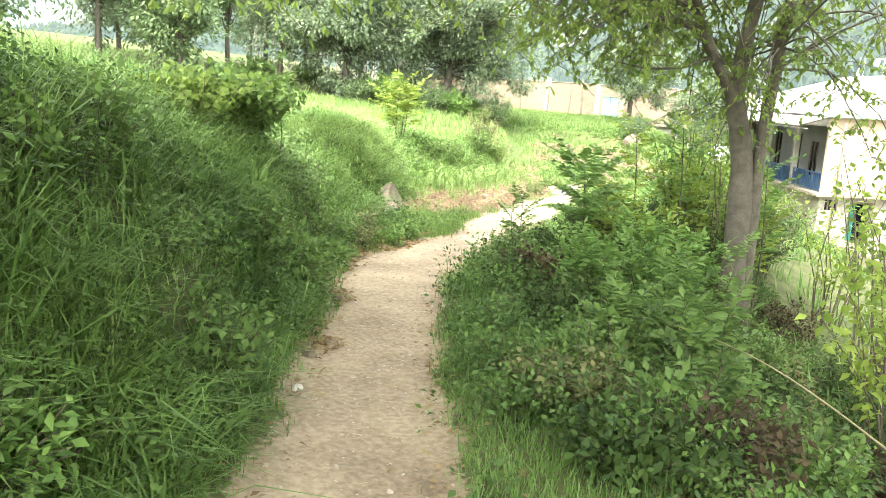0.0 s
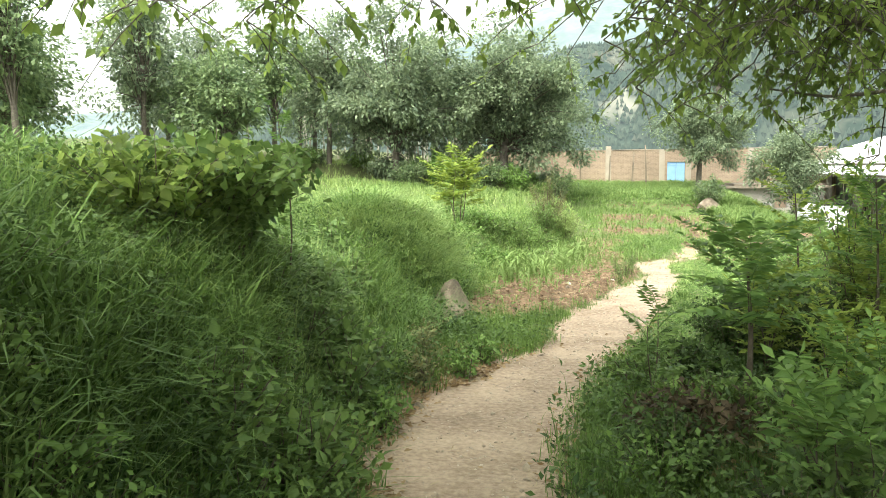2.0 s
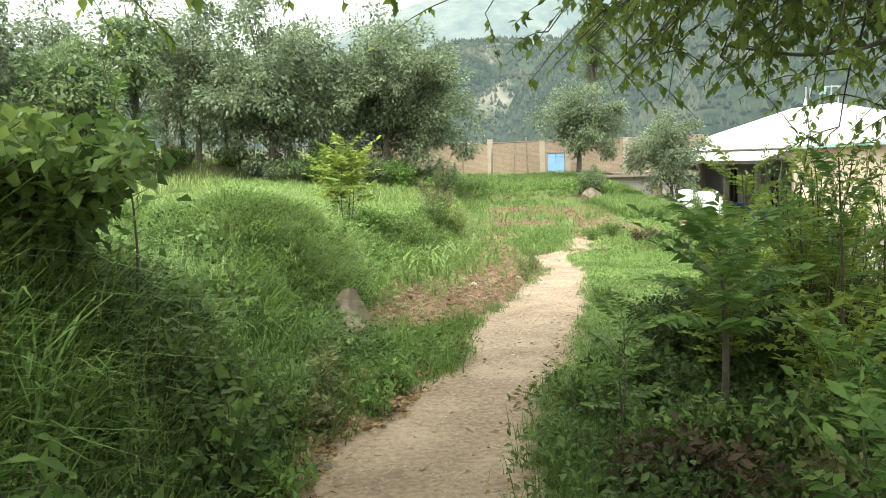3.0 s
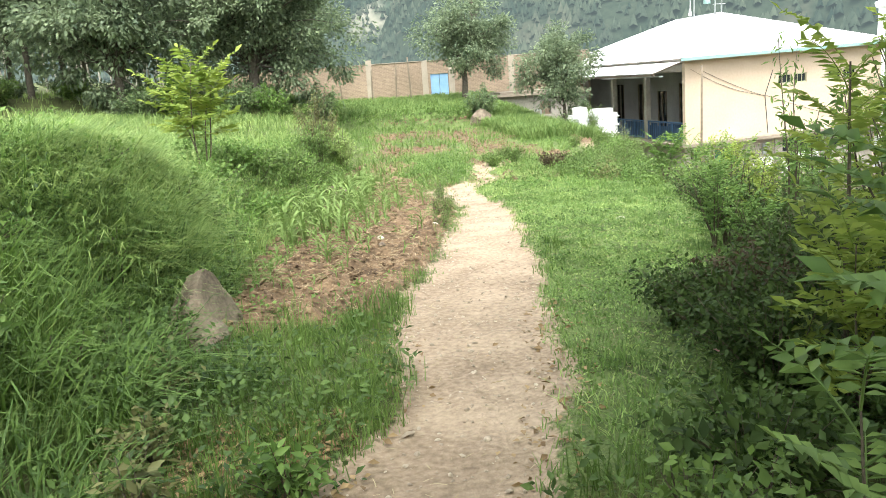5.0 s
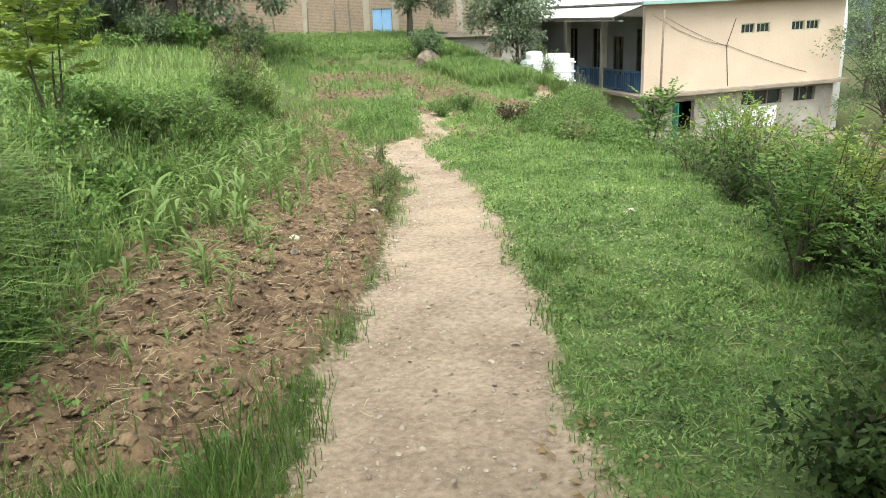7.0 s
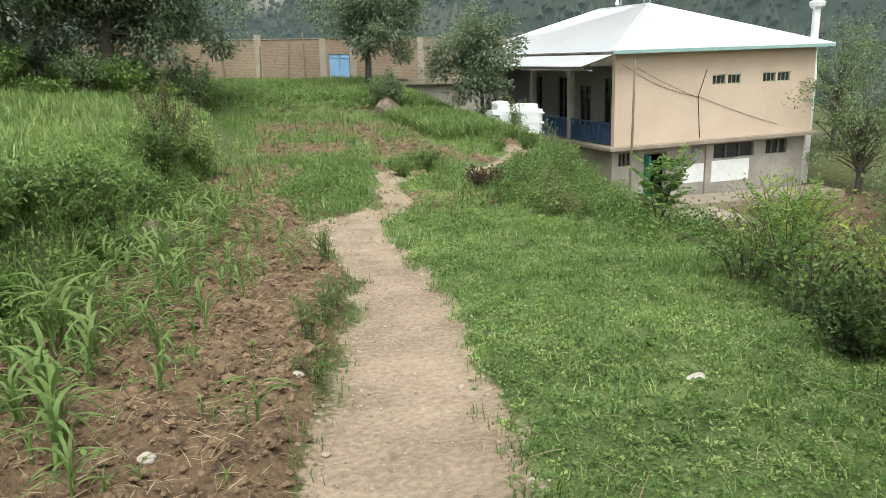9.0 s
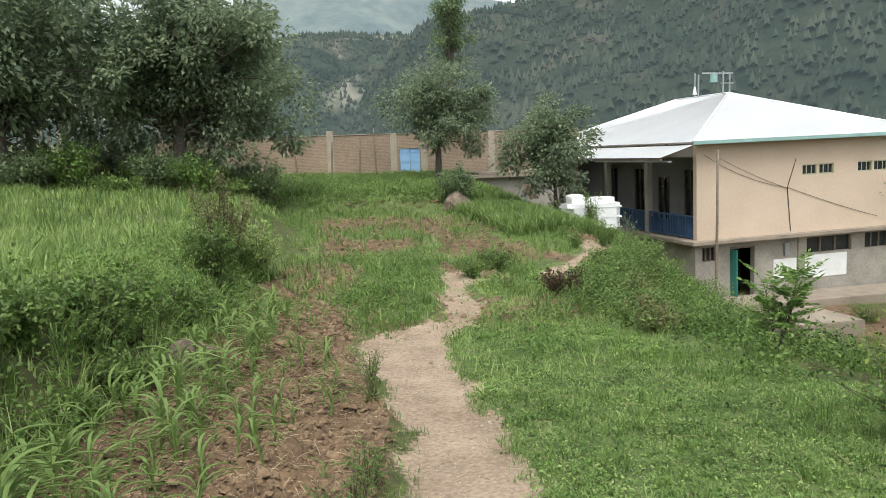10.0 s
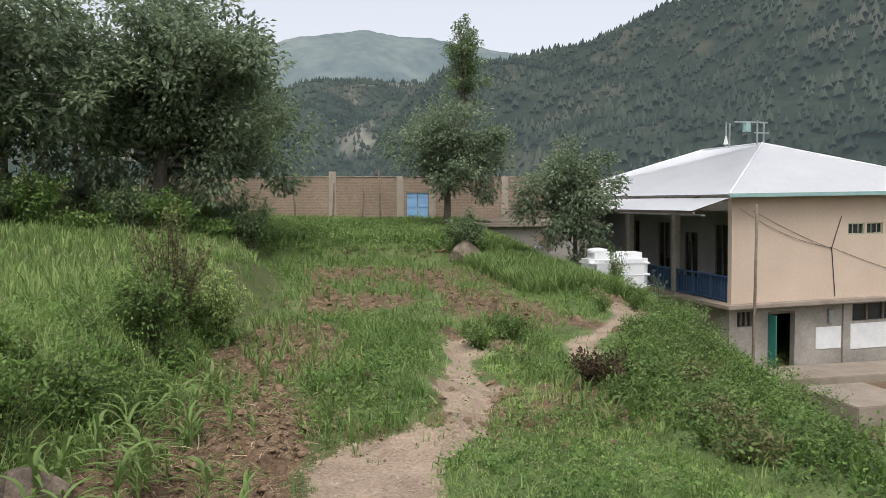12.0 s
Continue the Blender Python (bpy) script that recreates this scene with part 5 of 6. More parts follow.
for i, (x_, y_, h_) in enumerate(((4.0, 6.0, 2.6), (4.6, 7.4, 3.0), (3.9, 4.6, 2.4), (5.4, 8.6, 3.0), (3.4, 5.0, 2.2), (4.9, 5.2, 2.8), (5.6, 10.2, 2.6))):
    leafy_bush("tall_shrub", "tall thin-stemmed shrub with scattered oval leaves", on_ground(x_, y_), h_, 0.85, 12, 46, 0.085, NEAR_LEAF if i % 2 else BRIGHT, 330 + i, category="shrub", group="tall shrubs beyond the forked tree", width=0.6, upright=0.9, bare=0.3)


for i, (x_, y_, h_) in enumerate(((3.3, 10.3, 2.3), (3.9, 10.9, 2.5), (4.6, 11.4, 2.6), (3.7, 9.7, 2.2))):
    leafy_bush("tall_shrub", "tall thin-stemmed shrub with light green leaves in the thicket", on_ground(x_, y_), h_, 0.6, 10, 60, 0.075, NEAR_LEAF if i % 2 else FERN, 345 + i, category="shrub", group="tall shrubs in the thicket", width=0.5, upright=0.95, bare=0.25)


clumps = [leafy_bush("weed_clump", "knee-high clump of broad-leaved weeds on the bank", (0, 0, -9), h_, r_, 20, 30, l_, m_, 500 + i, category="weeds", group="weed clumps on the bank", bare=0.05) for i, (h_, r_, l_, m_) in enumerate(((0.42, 0.26, 0.05, WEED), (0.32, 0.3, 0.04, FERN), (0.5, 0.28, 0.065, WEED), (0.36, 0.24, 0.045, GRASS_DARK)))]
r3 = np.random.default_rng(31)
spots_ = [(foot_x(y_) - s_, y_) for y_, s_ in zip(r3.uniform(1.6, 12.0, 70), r3.uniform(0.05, 1.3, 70))] + [(foot_x(y_) - s_, y_) for y_, s_ in zip(r3.uniform(12.5, 31, 60), r3.uniform(-0.1, 1.2, 60))] + [(edge_x(y_) + s_, y_) for y_, s_ in zip(r3.uniform(2.4, 9.2, 36), r3.uniform(0.0, 2.4, 36))] + [(edge_x(y_) + s_, y_) for y_, s_ in zip(r3.uniform(21, 34, 44), r3.uniform(-0.3, 3.5, 44))]
for i, (x_, y_) in enumerate(spots_):
    m_ = pose(*on_ground(x_, y_), r3.normal(0, 6), r3.normal(0, 6), r3.uniform(0, 360)) @ Matrix.Scale(r3.uniform(0.7, 1.35), 4)
    if i < 4:
        clumps[i].matrix_basis = m_
    else:
        c_ = copy_thing(clumps[i % 4], m_)
        c_.matrix_basis = m_


for i, (x_, y_, h_) in enumerate(((-0.78, 8.8, 0.4), (-0.5, 9.25, 0.36), (-0.85, 9.5, 0.45), (-0.35, 9.75, 0.3), (-0.9, 10.2, 0.38), (-0.95, 7.6, 0.35), (-0.9, 11.0, 0.4))):
    leafy_bush("weed", "pale green leafy weed at the foot of the bank", on_ground(x_, y_), h_, 0.2, 12, 26, 0.062, FERN if i % 2 else OLIVE, 540 + i, category="weed", group="leafy weeds at the foot of the bank", width=0.45, bare=0.1)


# ---- grass and weeds ----
def grass(name, label, mat, n, area, height, width, keep_at, lean=0.6, seed=0, clump=0.0):
    global rng
    keep, rng = rng, np.random.default_rng(900 + seed)
    x0, x1, y0, y1 = area
    x, y = rng.uniform(x0, x1, n), rng.uniform(y0, y1, n)
    away = None
    if clump:
        m = max(1, n // 26)
        cx, cy, pick_ = rng.uniform(x0, x1, m), rng.uniform(y0, y1, m), rng.integers(0, m, n)
        x, y = cx[pick_] + rng.normal(0, clump, n), cy[pick_] + rng.normal(0, clump, n)
        away, size_ = np.arctan2(y - cy[pick_], x - cx[pick_]), rng.uniform(0.55, 1.4, m)[pick_]
    ok = rng.random(n) < keep_at(x, y)
    x, y = x[ok], y[ok]
    n = len(x)
    patch = 0.65 + 0.7 * vnoise(x * 0.9, y * 0.9, seed)
    if height < 0.1:
        patch = patch * (0.35 + 1.3 * vnoise(x * 5.5, y * 5.5, seed + 3))
    h = height * patch * rng.uniform(0.45, 1.25, n)
    if clump:
        h, away = h * size_[ok], away[ok]
    bld = Builder()
    w = width * rng.uniform(0.7, 1.3, n)
    arched = height > 0.22 and width < 0.0095
    bld.scatter(ARCH_V if arched else BLADE_V, ARCH_F if arched else BLADE_F, blade_frames(n, h, w, lean, away), np.stack([x, y, ground(x, y) - 0.012], 1))
    tagged(part(name, bld.mesh(name), mat), label, "grass", kind="stuff")
    rng = keep


def off_path(x, y):
    return 1 - np.maximum(dirt_mask(x, y), 0.0)


def on_bank(x, y):
    return (x < foot_x(y) + 0.1 + 0.15 * fbm(x * 3, y * 3, 61)) * off_path(x, y) * (0.35 + 0.65 * (fbm(x * 1.4, y * 1.4, 62) > -0.25))


def on_lawn(x, y):
    return (x > path_x(y) + path_w(y) - 0.08) * (y > 8.6) * off_path(x, y) * (y < 24.5) * (x < edge_x(y) + np.interp(y, (10, 13, 16, 19, 21), (-0.3, -0.2, 1.2, 0.5, -0.4)))


def on_verge(x, y):
    left = (x < path_x(y)) * (x > foot_x(y)) * (1 - soil_mask(x, y))
    right = (x > path_x(y)) * (y < 9.5)
    return (left + right) * off_path(x, y) * (0.25 + 0.75 * (fbm(x * 2, y * 2, 63) > -0.1))


def on_field(x, y):
    return (x > foot_x(y) - 0.3) * (y > 20) * off_path(x, y) * (1 - 0.9 * soil_mask(x, y)) * ((y > 23.4) | (x > path_x(y)))


grass("bank_grass", "long arching grass low on the bank, darkened for shade", GRASS_SHADED, 44000, (-3.4, -0.6, 1.0, 14.5), 0.34, 0.009, lambda x, y: on_bank(x, y) * (x > foot_x(y) - 1.0) * (0.25 + 0.75 * smooth(-0.15, 0.2, fbm(x * 0.9, y * 0.9, 69))), 1.3, 1, 0.07)
grass("bank_grass", "bright arching grass high on the bank", GRASS, 46000, (-3.8, -1.0, 1.0, 14.5), 0.32, 0.009, lambda x, y: on_bank(x, y) * (x < foot_x(y) - np.interp(y, (9, 10.5), (0.5, 1.2))), 1.3, 28, 0.07)
grass("bank_grass", "bright green grass low on the bank", GRASS, 18000, (-2.6, -0.5, 1.0, 13.5), 0.24, 0.008, on_bank, 1.1, 2, 0.06)
grass("bank_grass", "pale seeding grass along the bank top", GRASS_PALE, 36000, (-5.0, -1.3, 3, 15), 0.26, 0.0096, on_bank, 1.2, 3, 0.08)
grass("bank_grass", "tall grass on the far terrace bank", GRASS_PALE, 30000, (-4.0, 2.2, 12.5, 32), 0.3, 0.012, on_bank, 1.2, 4, 0.1)
grass("bank_grass", "pale seeding grass on the far terrace", GRASS_PALE, 20000, (-9, 3.2, 13, 42), 0.27, 0.018, on_bank, 1.1, 27, 0.1)
grass("bank_grass", "mixed grass on the far terrace", GRASS, 24000, (-9, 3.2, 13, 42), 0.27, 0.02, on_bank, 1.1, 5, 0.1)
grass("hill_grass", "pale meadow grass on the hillside", GRASS_PALE, 26000, (-30, 0, 8, 50), 0.34, 0.03, on_bank, 0.6, 6)
grass("lawn", "short trodden green grass beside the path", GRASS, 150000, (1.0, 8.6, 8.8, 24.5), 0.05, 0.009, lambda x, y: on_lawn(x, y) * (0.4 + 0.5 * smooth(-0.25, 0.15, fbm(x * 1.6, y * 1.6, 67))), 1.7, 7)
grass("lawn", "thicker tufts in the short grass", GRASS_DARK, 50000, (1.0, 9.0, 8.8, 24.5), 0.085, 0.008, lambda x, y: on_lawn(x, y) * smooth(-0.1, 0.25, fbm(x * 0.9, y * 0.9, 68)), 1.2, 8, 0.06)
grass("lawn", "sun-bleached blades in the short grass", GRASS_PALE, 90000, (1.0, 8.6, 8.8, 24.5), 0.042, 0.0085, lambda x, y: on_lawn(x, y) * (0.25 + 0.75 * smooth(-0.3, 0.2, fbm(x * 1.1, y * 1.1, 71))), 2.0, 24)
grass("lawn", "longer grass at the lawn edge", GRASS, 22000, (1.2, 9.5, 8.8, 24.5), 0.15, 0.006, lambda x, y: on_lawn(x, y) * (x > edge_x(y) - 1.6), 0.7, 9, 0.06)
grass("verge_grass", "grass along the path edges", GRASS, 42000, (-1.2, 3.0, 1.5, 13.5), 0.12, 0.0055, on_verge, 0.7, 10, 0.05)
grass("verge_grass", "grass along the path edges, darkened for shade", GRASS_SHADED, 26000, (-1.2, 4.5, 1.5, 13.5), 0.2, 0.006, on_verge, 0.7, 11, 0.07)
grass("verge_grass", "fresh grass between the path and the thicket", GRASS, 18000, (0.0, 1.3, 1.8, 9.2), 0.11, 0.006, lambda x, y: (x > path_x(y) + path_w(y) - 0.05) * off_path(x, y), 0.9, 20)
grass("verge_grass", "thick grass between the boulder and the path", GRASS_DARK, 24000, (-1.2, 1.2, 8.4, 13.0), 0.11, 0.006, lambda x, y: (x < path_x(y) - path_w(y) + 0.08) * off_path(x, y) * (1 - 0.9 * soil_mask(x, y)), 0.9, 21, 0.06)
grass("bank_grass", "long drooping tussocks above the boulder", GRASS, 11000, (-2.6, -0.95, 12.6, 15.4), 0.32, 0.0085, on_bank, 1.6, 22, 0.08)
grass("bank_grass", "pale drooping tussocks above the boulder", GRASS_PALE, 20000, (-2.6, -1.0, 12.6, 15.4), 0.32, 0.0085, on_bank, 1.6, 23, 0.08)
grass("field_grass", "weedy grass over the fields", GRASS, 15000, (2, 15, 20, 44), 0.14, 0.012, on_field, 1.0, 12, 0.12)
grass("field_grass", "pale dry-tipped grass over the fields", GRASS_PALE, 12000, (2, 18, 20, 44), 0.13, 0.012, on_field, 1.0, 13, 0.14)
grass("hump_grass", "thick green grass on the hump beside the trail", GRASS, 12000, (3.4, 6.2, 23.4, 32), 0.16, 0.012, lambda x, y: (np.abs(x - 4.7 - 0.25 * (y - 27)) < 0.9 + 0.3 * fbm(x, y, 92)) * (near_trail(x, y) > 0.45) * off_path(x, y), 1.0, 25, 0.1)
grass("hump_grass", "low bright grass between the trails", GRASS_PALE, 12000, (5.6, 9.5, 23.0, 30), 0.12, 0.011, lambda x, y: (near_trail(x, y) > 0.4) * (x < edge_x(y) + 0.3), 1.2, 26, 0.1)
grass("upper_field", "bright crop grass of the upper field", GRASS, 22000, (1, 19, 43.8, 57), 0.24, 0.035, lambda x, y: off_path(x, y), 0.5, 14)
grass("slope_grass", "long grass on the slope towards the house", GRASS_DARK, 30000, (7, 26, 18, 38), 0.3, 0.018, lambda x, y: (x > edge_x(y) - 0.4) * (near_trail(x, y) > 0.6) * (1 - (x > 20) * (y > 35)), 0.7, 15, 0.15)
grass("slope_grass", "rough grass in the hollow", GRASS, 24000, (3, 34, 4, 40), 0.35, 0.026, lambda x, y: (x > edge_x(y) + 1) * (1 - (x > 20) * (y > 34.5)), 0.7, 16, 0.2)
grass("soil_weeds", "sparse grass shoots in the tilled soil", GRASS, 7000, (-1, 4, 12, 28.5), 0.11, 0.007, lambda x, y: (soil_mask(x, y) > 0.3) * (0.15 + 0.85 * (x < foot_x(y) + 1.2)) * smooth(-0.3, 0.3, fbm(x, y, 66)), 0.8, 17, 0.05)


def on_rim(x, y):
    d_ = dirt_mask(x, y)
    return (d_ > 0.05) * (d_ < 0.85) * (0.2 + 0.8 * (fbm(x * 2.5, y * 2.5, 70) > -0.05))


grass("path_rim_grass", "short tufts fraying the path edges", GRASS, 80000, (-1.2, 4.6, 1.2, 24.2), 0.07, 0.006, on_rim, 0.9, 18)
grass("path_rim_grass", "dark tufts fraying the path edges", GRASS_DARK, 30000, (-1.2, 4.6, 1.2, 24.2), 0.1, 0.006, on_rim, 0.8, 19)


def weeds(name, label, mat, n, area, leaf, up, keep_at, seed):
    """Loose low leaves of broad-leaved weeds, a few at each shoot."""
    global rng
    keep, rng = rng, np.random.default_rng(700 + seed)
    x0, x1, y0, y1 = area
    m = n // 9
    cx, cy = rng.uniform(x0, x1, m), rng.uniform(y0, y1, m)
    ok = rng.random(m) < keep_at(cx, cy)
    cx, cy = np.repeat(cx[ok], 9), np.repeat(cy[ok], 9)
    n = len(cx)
    lift = up * rng.random(n) * np.repeat(rng.uniform(0.4, 1.3, n // 9), 9)
    x, y = cx + rng.normal(0, leaf * 0.6, n), cy + rng.normal(0, leaf * 0.6, n)
    ln = leaf * rng.uniform(0.55, 1.35, n)
    d = np.stack([x - cx, y - cy, np.full(n, leaf * 0.35)], 1) + rng.normal(0, leaf * 0.3, (n, 3))
    bld = Builder()
    bld.scatter(SIMPLE_V, SIMPLE_F, leaf_frames(d, ln, ln * 0.55, 0.002), np.stack([x, y, ground(x, y) + lift], 1))
    tagged(part(name, bld.mesh(name), mat), label, "weeds", kind="stuff")
    rng = keep


# bank and verge leaves are darkened in place of tree shade
weeds("bank_weeds", "broad-leaved weeds on the bank, darkened for shade", DARKENED_WEED, 90000, (-3.0, -0.4, 1.0, 13.5), 0.042, 0.34, lambda x, y: on_bank(x, y) * (fbm(x * 1.1, y * 1.1, 81) > -0.3), 1)
weeds("bank_weeds", "fresh green weeds on the bank", WEED, 40000, (-3.0, -0.4, 1.0, 14.5), 0.036, 0.3, lambda x, y: on_bank(x, y) * (fbm(x * 1.3, y * 1.3, 82) > -0.05), 2)
weeds("verge_weeds", "low leafy weeds beside the path", DARKENED_WEED, 90000, (-1.3, 5.5, 1.2, 11.5), 0.046, 0.3, lambda x, y: on_verge(x, y), 3)
weeds("terrace_weeds", "leafy weeds on the terrace bank", FERN, 60000, (-2.5, 3, 12.5, 31), 0.055, 0.4, lambda x, y: on_bank(x, y) * (x > foot_x(y) - 1.8), 4)
weeds("field_weeds", "leafy weeds among the field grass", FERN, 60000, (2, 13, 20, 44), 0.055, 0.22, lambda x, y: on_field(x, y) * (fbm(x * 0.9, y * 0.9, 86) > -0.1), 5)
weeds("upper_field_leaves", "broad low crop leaves of the upper field", MAIZE, 34000, (1, 19, 43.8, 57), 0.13, 0.22, lambda x, y: np.ones_like(x), 11)
weeds("thicket_weeds", "low weeds creeping out of the thicket, darkened for shade", DARKENED_WEED, 46000, (1.2, 4.8, 9.3, 12.8), 0.042, 0.16, lambda x, y: (x > path_x(y) + path_w(y) + 0.3 + 0.3 * fbm(x * 2, y * 2, 93)) * smooth(-0.9, 0.1, x - edge_x(y)), 13)
weeds("hump_weeds", "small leafy weeds on the hump beside the trail", WEED, 40000, (3.4, 8.5, 23.2, 33), 0.05, 0.26, lambda x, y: (near_trail(x, y) > 0.55) * off_path(x, y) * (1 - soil_mask(x, y)) * (fbm(x * 1.2, y * 1.2, 88) > -0.1), 10)
weeds("slope_weeds", "leafy weeds down the slope", WEED, 70000, (6.3, 18, 19, 38), 0.055, 0.5, lambda x, y: (x > edge_x(y) - 0.5) * (near_trail(x, y) > 0.6) * (fbm(x * 0.8, y * 0.8, 83) > -0.1), 6)
weeds("slope_weeds", "dark low weeds down the slope", DARKENED_WEED, 60000, (6.3, 18, 19, 38), 0.05, 0.4, lambda x, y: (x > edge_x(y) - 0.4) * (near_trail(x, y) > 0.6) * (fbm(x * 0.8, y * 0.8, 83) < 0.15), 14)
weeds("lawn_weeds", "small clover-like leaves in the lawn", GRASS, 190000, (1.2, 8.5, 9, 24), 0.026, 0.035, lambda x, y: on_lawn(x, y) * (1 - smooth(18, 24.5, y)) * (0.35 + 0.65 * smooth(10.5, 12.5, y)), 7)
weeds("lawn_weeds", "pale yellowish leaves of the lawn", GRASS_PALE, 90000, (1.2, 8.5, 9, 24), 0.024, 0.035, lambda x, y: on_lawn(x, y) * smooth(-0.4, 0.2, fbm(x * 1.5, y * 1.5, 84)), 12)
weeds("lawn_weeds", "dark low weeds in patches over the lawn", DARKENED_WEED, 60000, (1.4, 8.8, 9, 24), 0.03, 0.06, lambda x, y: on_lawn(x, y) * (fbm(x * 2.2, y * 2.2, 87) > 0.12), 9)
weeds("soil_leaves", "low weeds in the tilled strip", FERN, 14000, (-0.8, 4.4, 12, 32), 0.045, 0.09, lambda x, y: (soil_mask(x, y) > 0.3) * (x < foot_x(y) + 1.5) * (fbm(x, y, 85) > -0.1), 8)


# ---- maize ----
def maize_plant(height, n, seed):
    global rng
    keep, rng = rng, np.random.default_rng(seed)
    plant = thing("maize_plant", "young green maize plant in the tilled soil", "maize", "young maize plants")
    st = Builder()
    st.tube([(0, 0, -0.05), (0, 0, height * 0.3), (0.01, 0, height * 0.62)], [0.011, 0.009, 0.005], 6)
    part("stalk", smoothed(st.mesh("stalk")), MAIZE, plant)
    for i in range(n):
        a = i * math.pi + rng.normal(0, 0.45)
        c, s = math.cos(a), math.sin(a)
        ln, z0 = height * rng.uniform(0.6, 0.85), height * (0.12 + 0.5 * i / n)
        t = np.linspace(0, 1, 7)
        out = ln * (0.2 * t + 0.62 * t * t)
        zz = z0 + ln * (1.1 * t - (0.55 + 0.45 * rng.random()) * t * t)
        w = height * 0.029 * np.array([0.5, 0.9, 1, 0.95, 0.75, 0.42, 0.02])
        mid_ = np.stack([c * out, s * out, zz], 1)
        side = np.array([-s, c, 0])
        v = np.concatenate([mid_ + side * w[:, None] + (0, 0, 0.006), mid_, mid_ - side * w[:, None] + (0, 0, 0.006)])
        f = []
        for k in range(6):
            for o in (0, 7):
                f += [(o + k, o + k + 1, o + k + 8), (o + k, o + k + 8, o + k + 7)]
        b_ = Builder()
        b_.add(v, f)
        part("leaf", smoothed(b_.mesh("leaf")), MAIZE, plant)
    rng = keep
    return plant


kinds = [maize_plant(h_, n_, 600 + i) for i, (h_, n_) in enumerate(((0.48, 8), (0.38, 7), (0.55, 9), (0.28, 6)))]
r2 = np.random.default_rng(77)
used = [False] * 4
for i in range(1240):
    y_ = r2.uniform(13.2, 28.0)
    row = r2.integers(0, 4)
    x_ = foot_x(y_) + 0.35 + 0.52 * row + r2.normal(0, 0.13)
    if x_ > min(path_x(y_) - path_w(y_), 3.4) - 0.25 or (row > 1 and r2.random() < 0.55) or r2.random() < 0.5:
        continue
    if r2.random() < np.interp(y_, (13, 15, 19, 23, 28), (0.5, 0.3, 0.15, 0.2, 0.5)):
        continue
    k = int(r2.integers(0, 4)) if row < 2 else int(r2.choice([1, 3]))
    m_ = pose(x_, y_, gz(x_, y_) - 0.01, r2.normal(0, 6), r2.normal(0, 6), r2.uniform(0, 360)) @ Matrix.Scale(r2.uniform(0.75, 1.25) * float(np.interp(y_, (14, 17), (0.65, 1.0))), 4)
    if not used[k]:
        kinds[k].matrix_basis, used[k] = m_, True
    else:
        copy_thing(kinds[k], m_)


def crop(name, label, n, area, height, keep_at, seed):
    """Rows of maize too far to tell plant from plant: arched leaves."""
    global rng
    keep, rng = rng, np.random.default_rng(seed)
    x0, x1, y0, y1 = area
    x, y = rng.uniform(x0, x1, n // 6), rng.uniform(y0, y1, n // 6)
    ok = rng.random(len(x)) < keep_at(x, y)
    x, y = np.repeat(x[ok], 6), np.repeat(y[ok], 6)
    h = height * rng.uniform(0.6, 1.2, len(x))
    bld = Builder()
    bld.scatter(BLADE_V, BLADE_F, blade_frames(len(x), h, h * 0.07, 1.1), np.stack([x, y, ground(x, y)], 1))
    tagged(part(name, bld.mesh(name), MAIZE), label, "maize", kind="stuff")
    rng = keep


crop("maize_rows", "young maize in the lower field", 36000, (2.2, 13.5, 23.5, 43.5), 0.32, lambda x, y: (x > foot_x(y) + 0.2) * (x < edge_x(y) + 1) * (near_trail(x, y) > 0.6) * (1 - 0.6 * soil_mask(x, y)) * (0.22 + 0.6 * smooth(-0.15, 0.35, fbm(x * 0.4, y * 0.35, 91))), 610)
crop("maize_rows", "dense young maize beside the shed", 16000, (10.5, 15, 36, 44), 0.5, lambda x, y: np.ones_like(x), 611)
crop("maize_rows", "maize of the upper field before the wall", 16000, (1, 18, 44.5, 56.5), 0.4, lambda x, y: np.ones_like(x) * 0.9, 612)
crop("maize_rows", "maize on the left terrace", 12000, (-8, 1, 16, 40), 0.4, lambda x, y: (x < foot_x(y) - 1.6) * 0.7, 613)


# ---- stones, clods, litter ----
def lumps(name, label, category, mat, n, area, size, keep_at, seed, flat=0.7):
    global rng
    keep, rng = rng, np.random.default_rng(seed)
    x0, x1, y0, y1 = area
    x, y = rng.uniform(x0, x1, n), rng.uniform(y0, y1, n)
    ok = rng.random(n) < keep_at(x, y)
    x, y = x[ok], y[ok]
    n = len(x)
    s = size * np.exp(rng.normal(0, 0.38, n))
    a = rng.uniform(0, 6.283, n)
    fr_ = np.zeros((n, 3, 3))
    k1, k2 = rng.uniform(0.7, 1.2, n), rng.uniform(0.6, 1.1, n)
    fr_[:, 0, 0], fr_[:, 1, 0], fr_[:, 0, 1], fr_[:, 1, 1] = np.cos(a) * s * k1, np.sin(a) * s * k1, -np.sin(a) * s * k2, np.cos(a) * s * k2
    fr_[:, 2, 2] = s * flat * rng.uniform(0.8, 1.5, n)
    fr_[:, 2, 0], fr_[:, 2, 1] = rng.normal(0, 0.25, n) * s, rng.normal(0, 0.25, n) * s
    bld = Builder()
    bld.scatter(LUMP_V, LUMP_F, fr_, np.stack([x, y, ground(x, y) + s * 0.1], 1))
    tagged(part(name, bld.mesh(name), mat), label, category, kind="stuff")
    rng = keep


lumps("soil_clods", "broken brown clods of tilled earth", "soil", CLOD, 52000, (-1, 4.2, 12, 30), 0.013, lambda x, y: soil_mask(x, y) * (1 - dirt_mask(x, y)) * (0.35 + 0.65 * (fbm(x * 2, y * 2, 95) > 0)), 620)
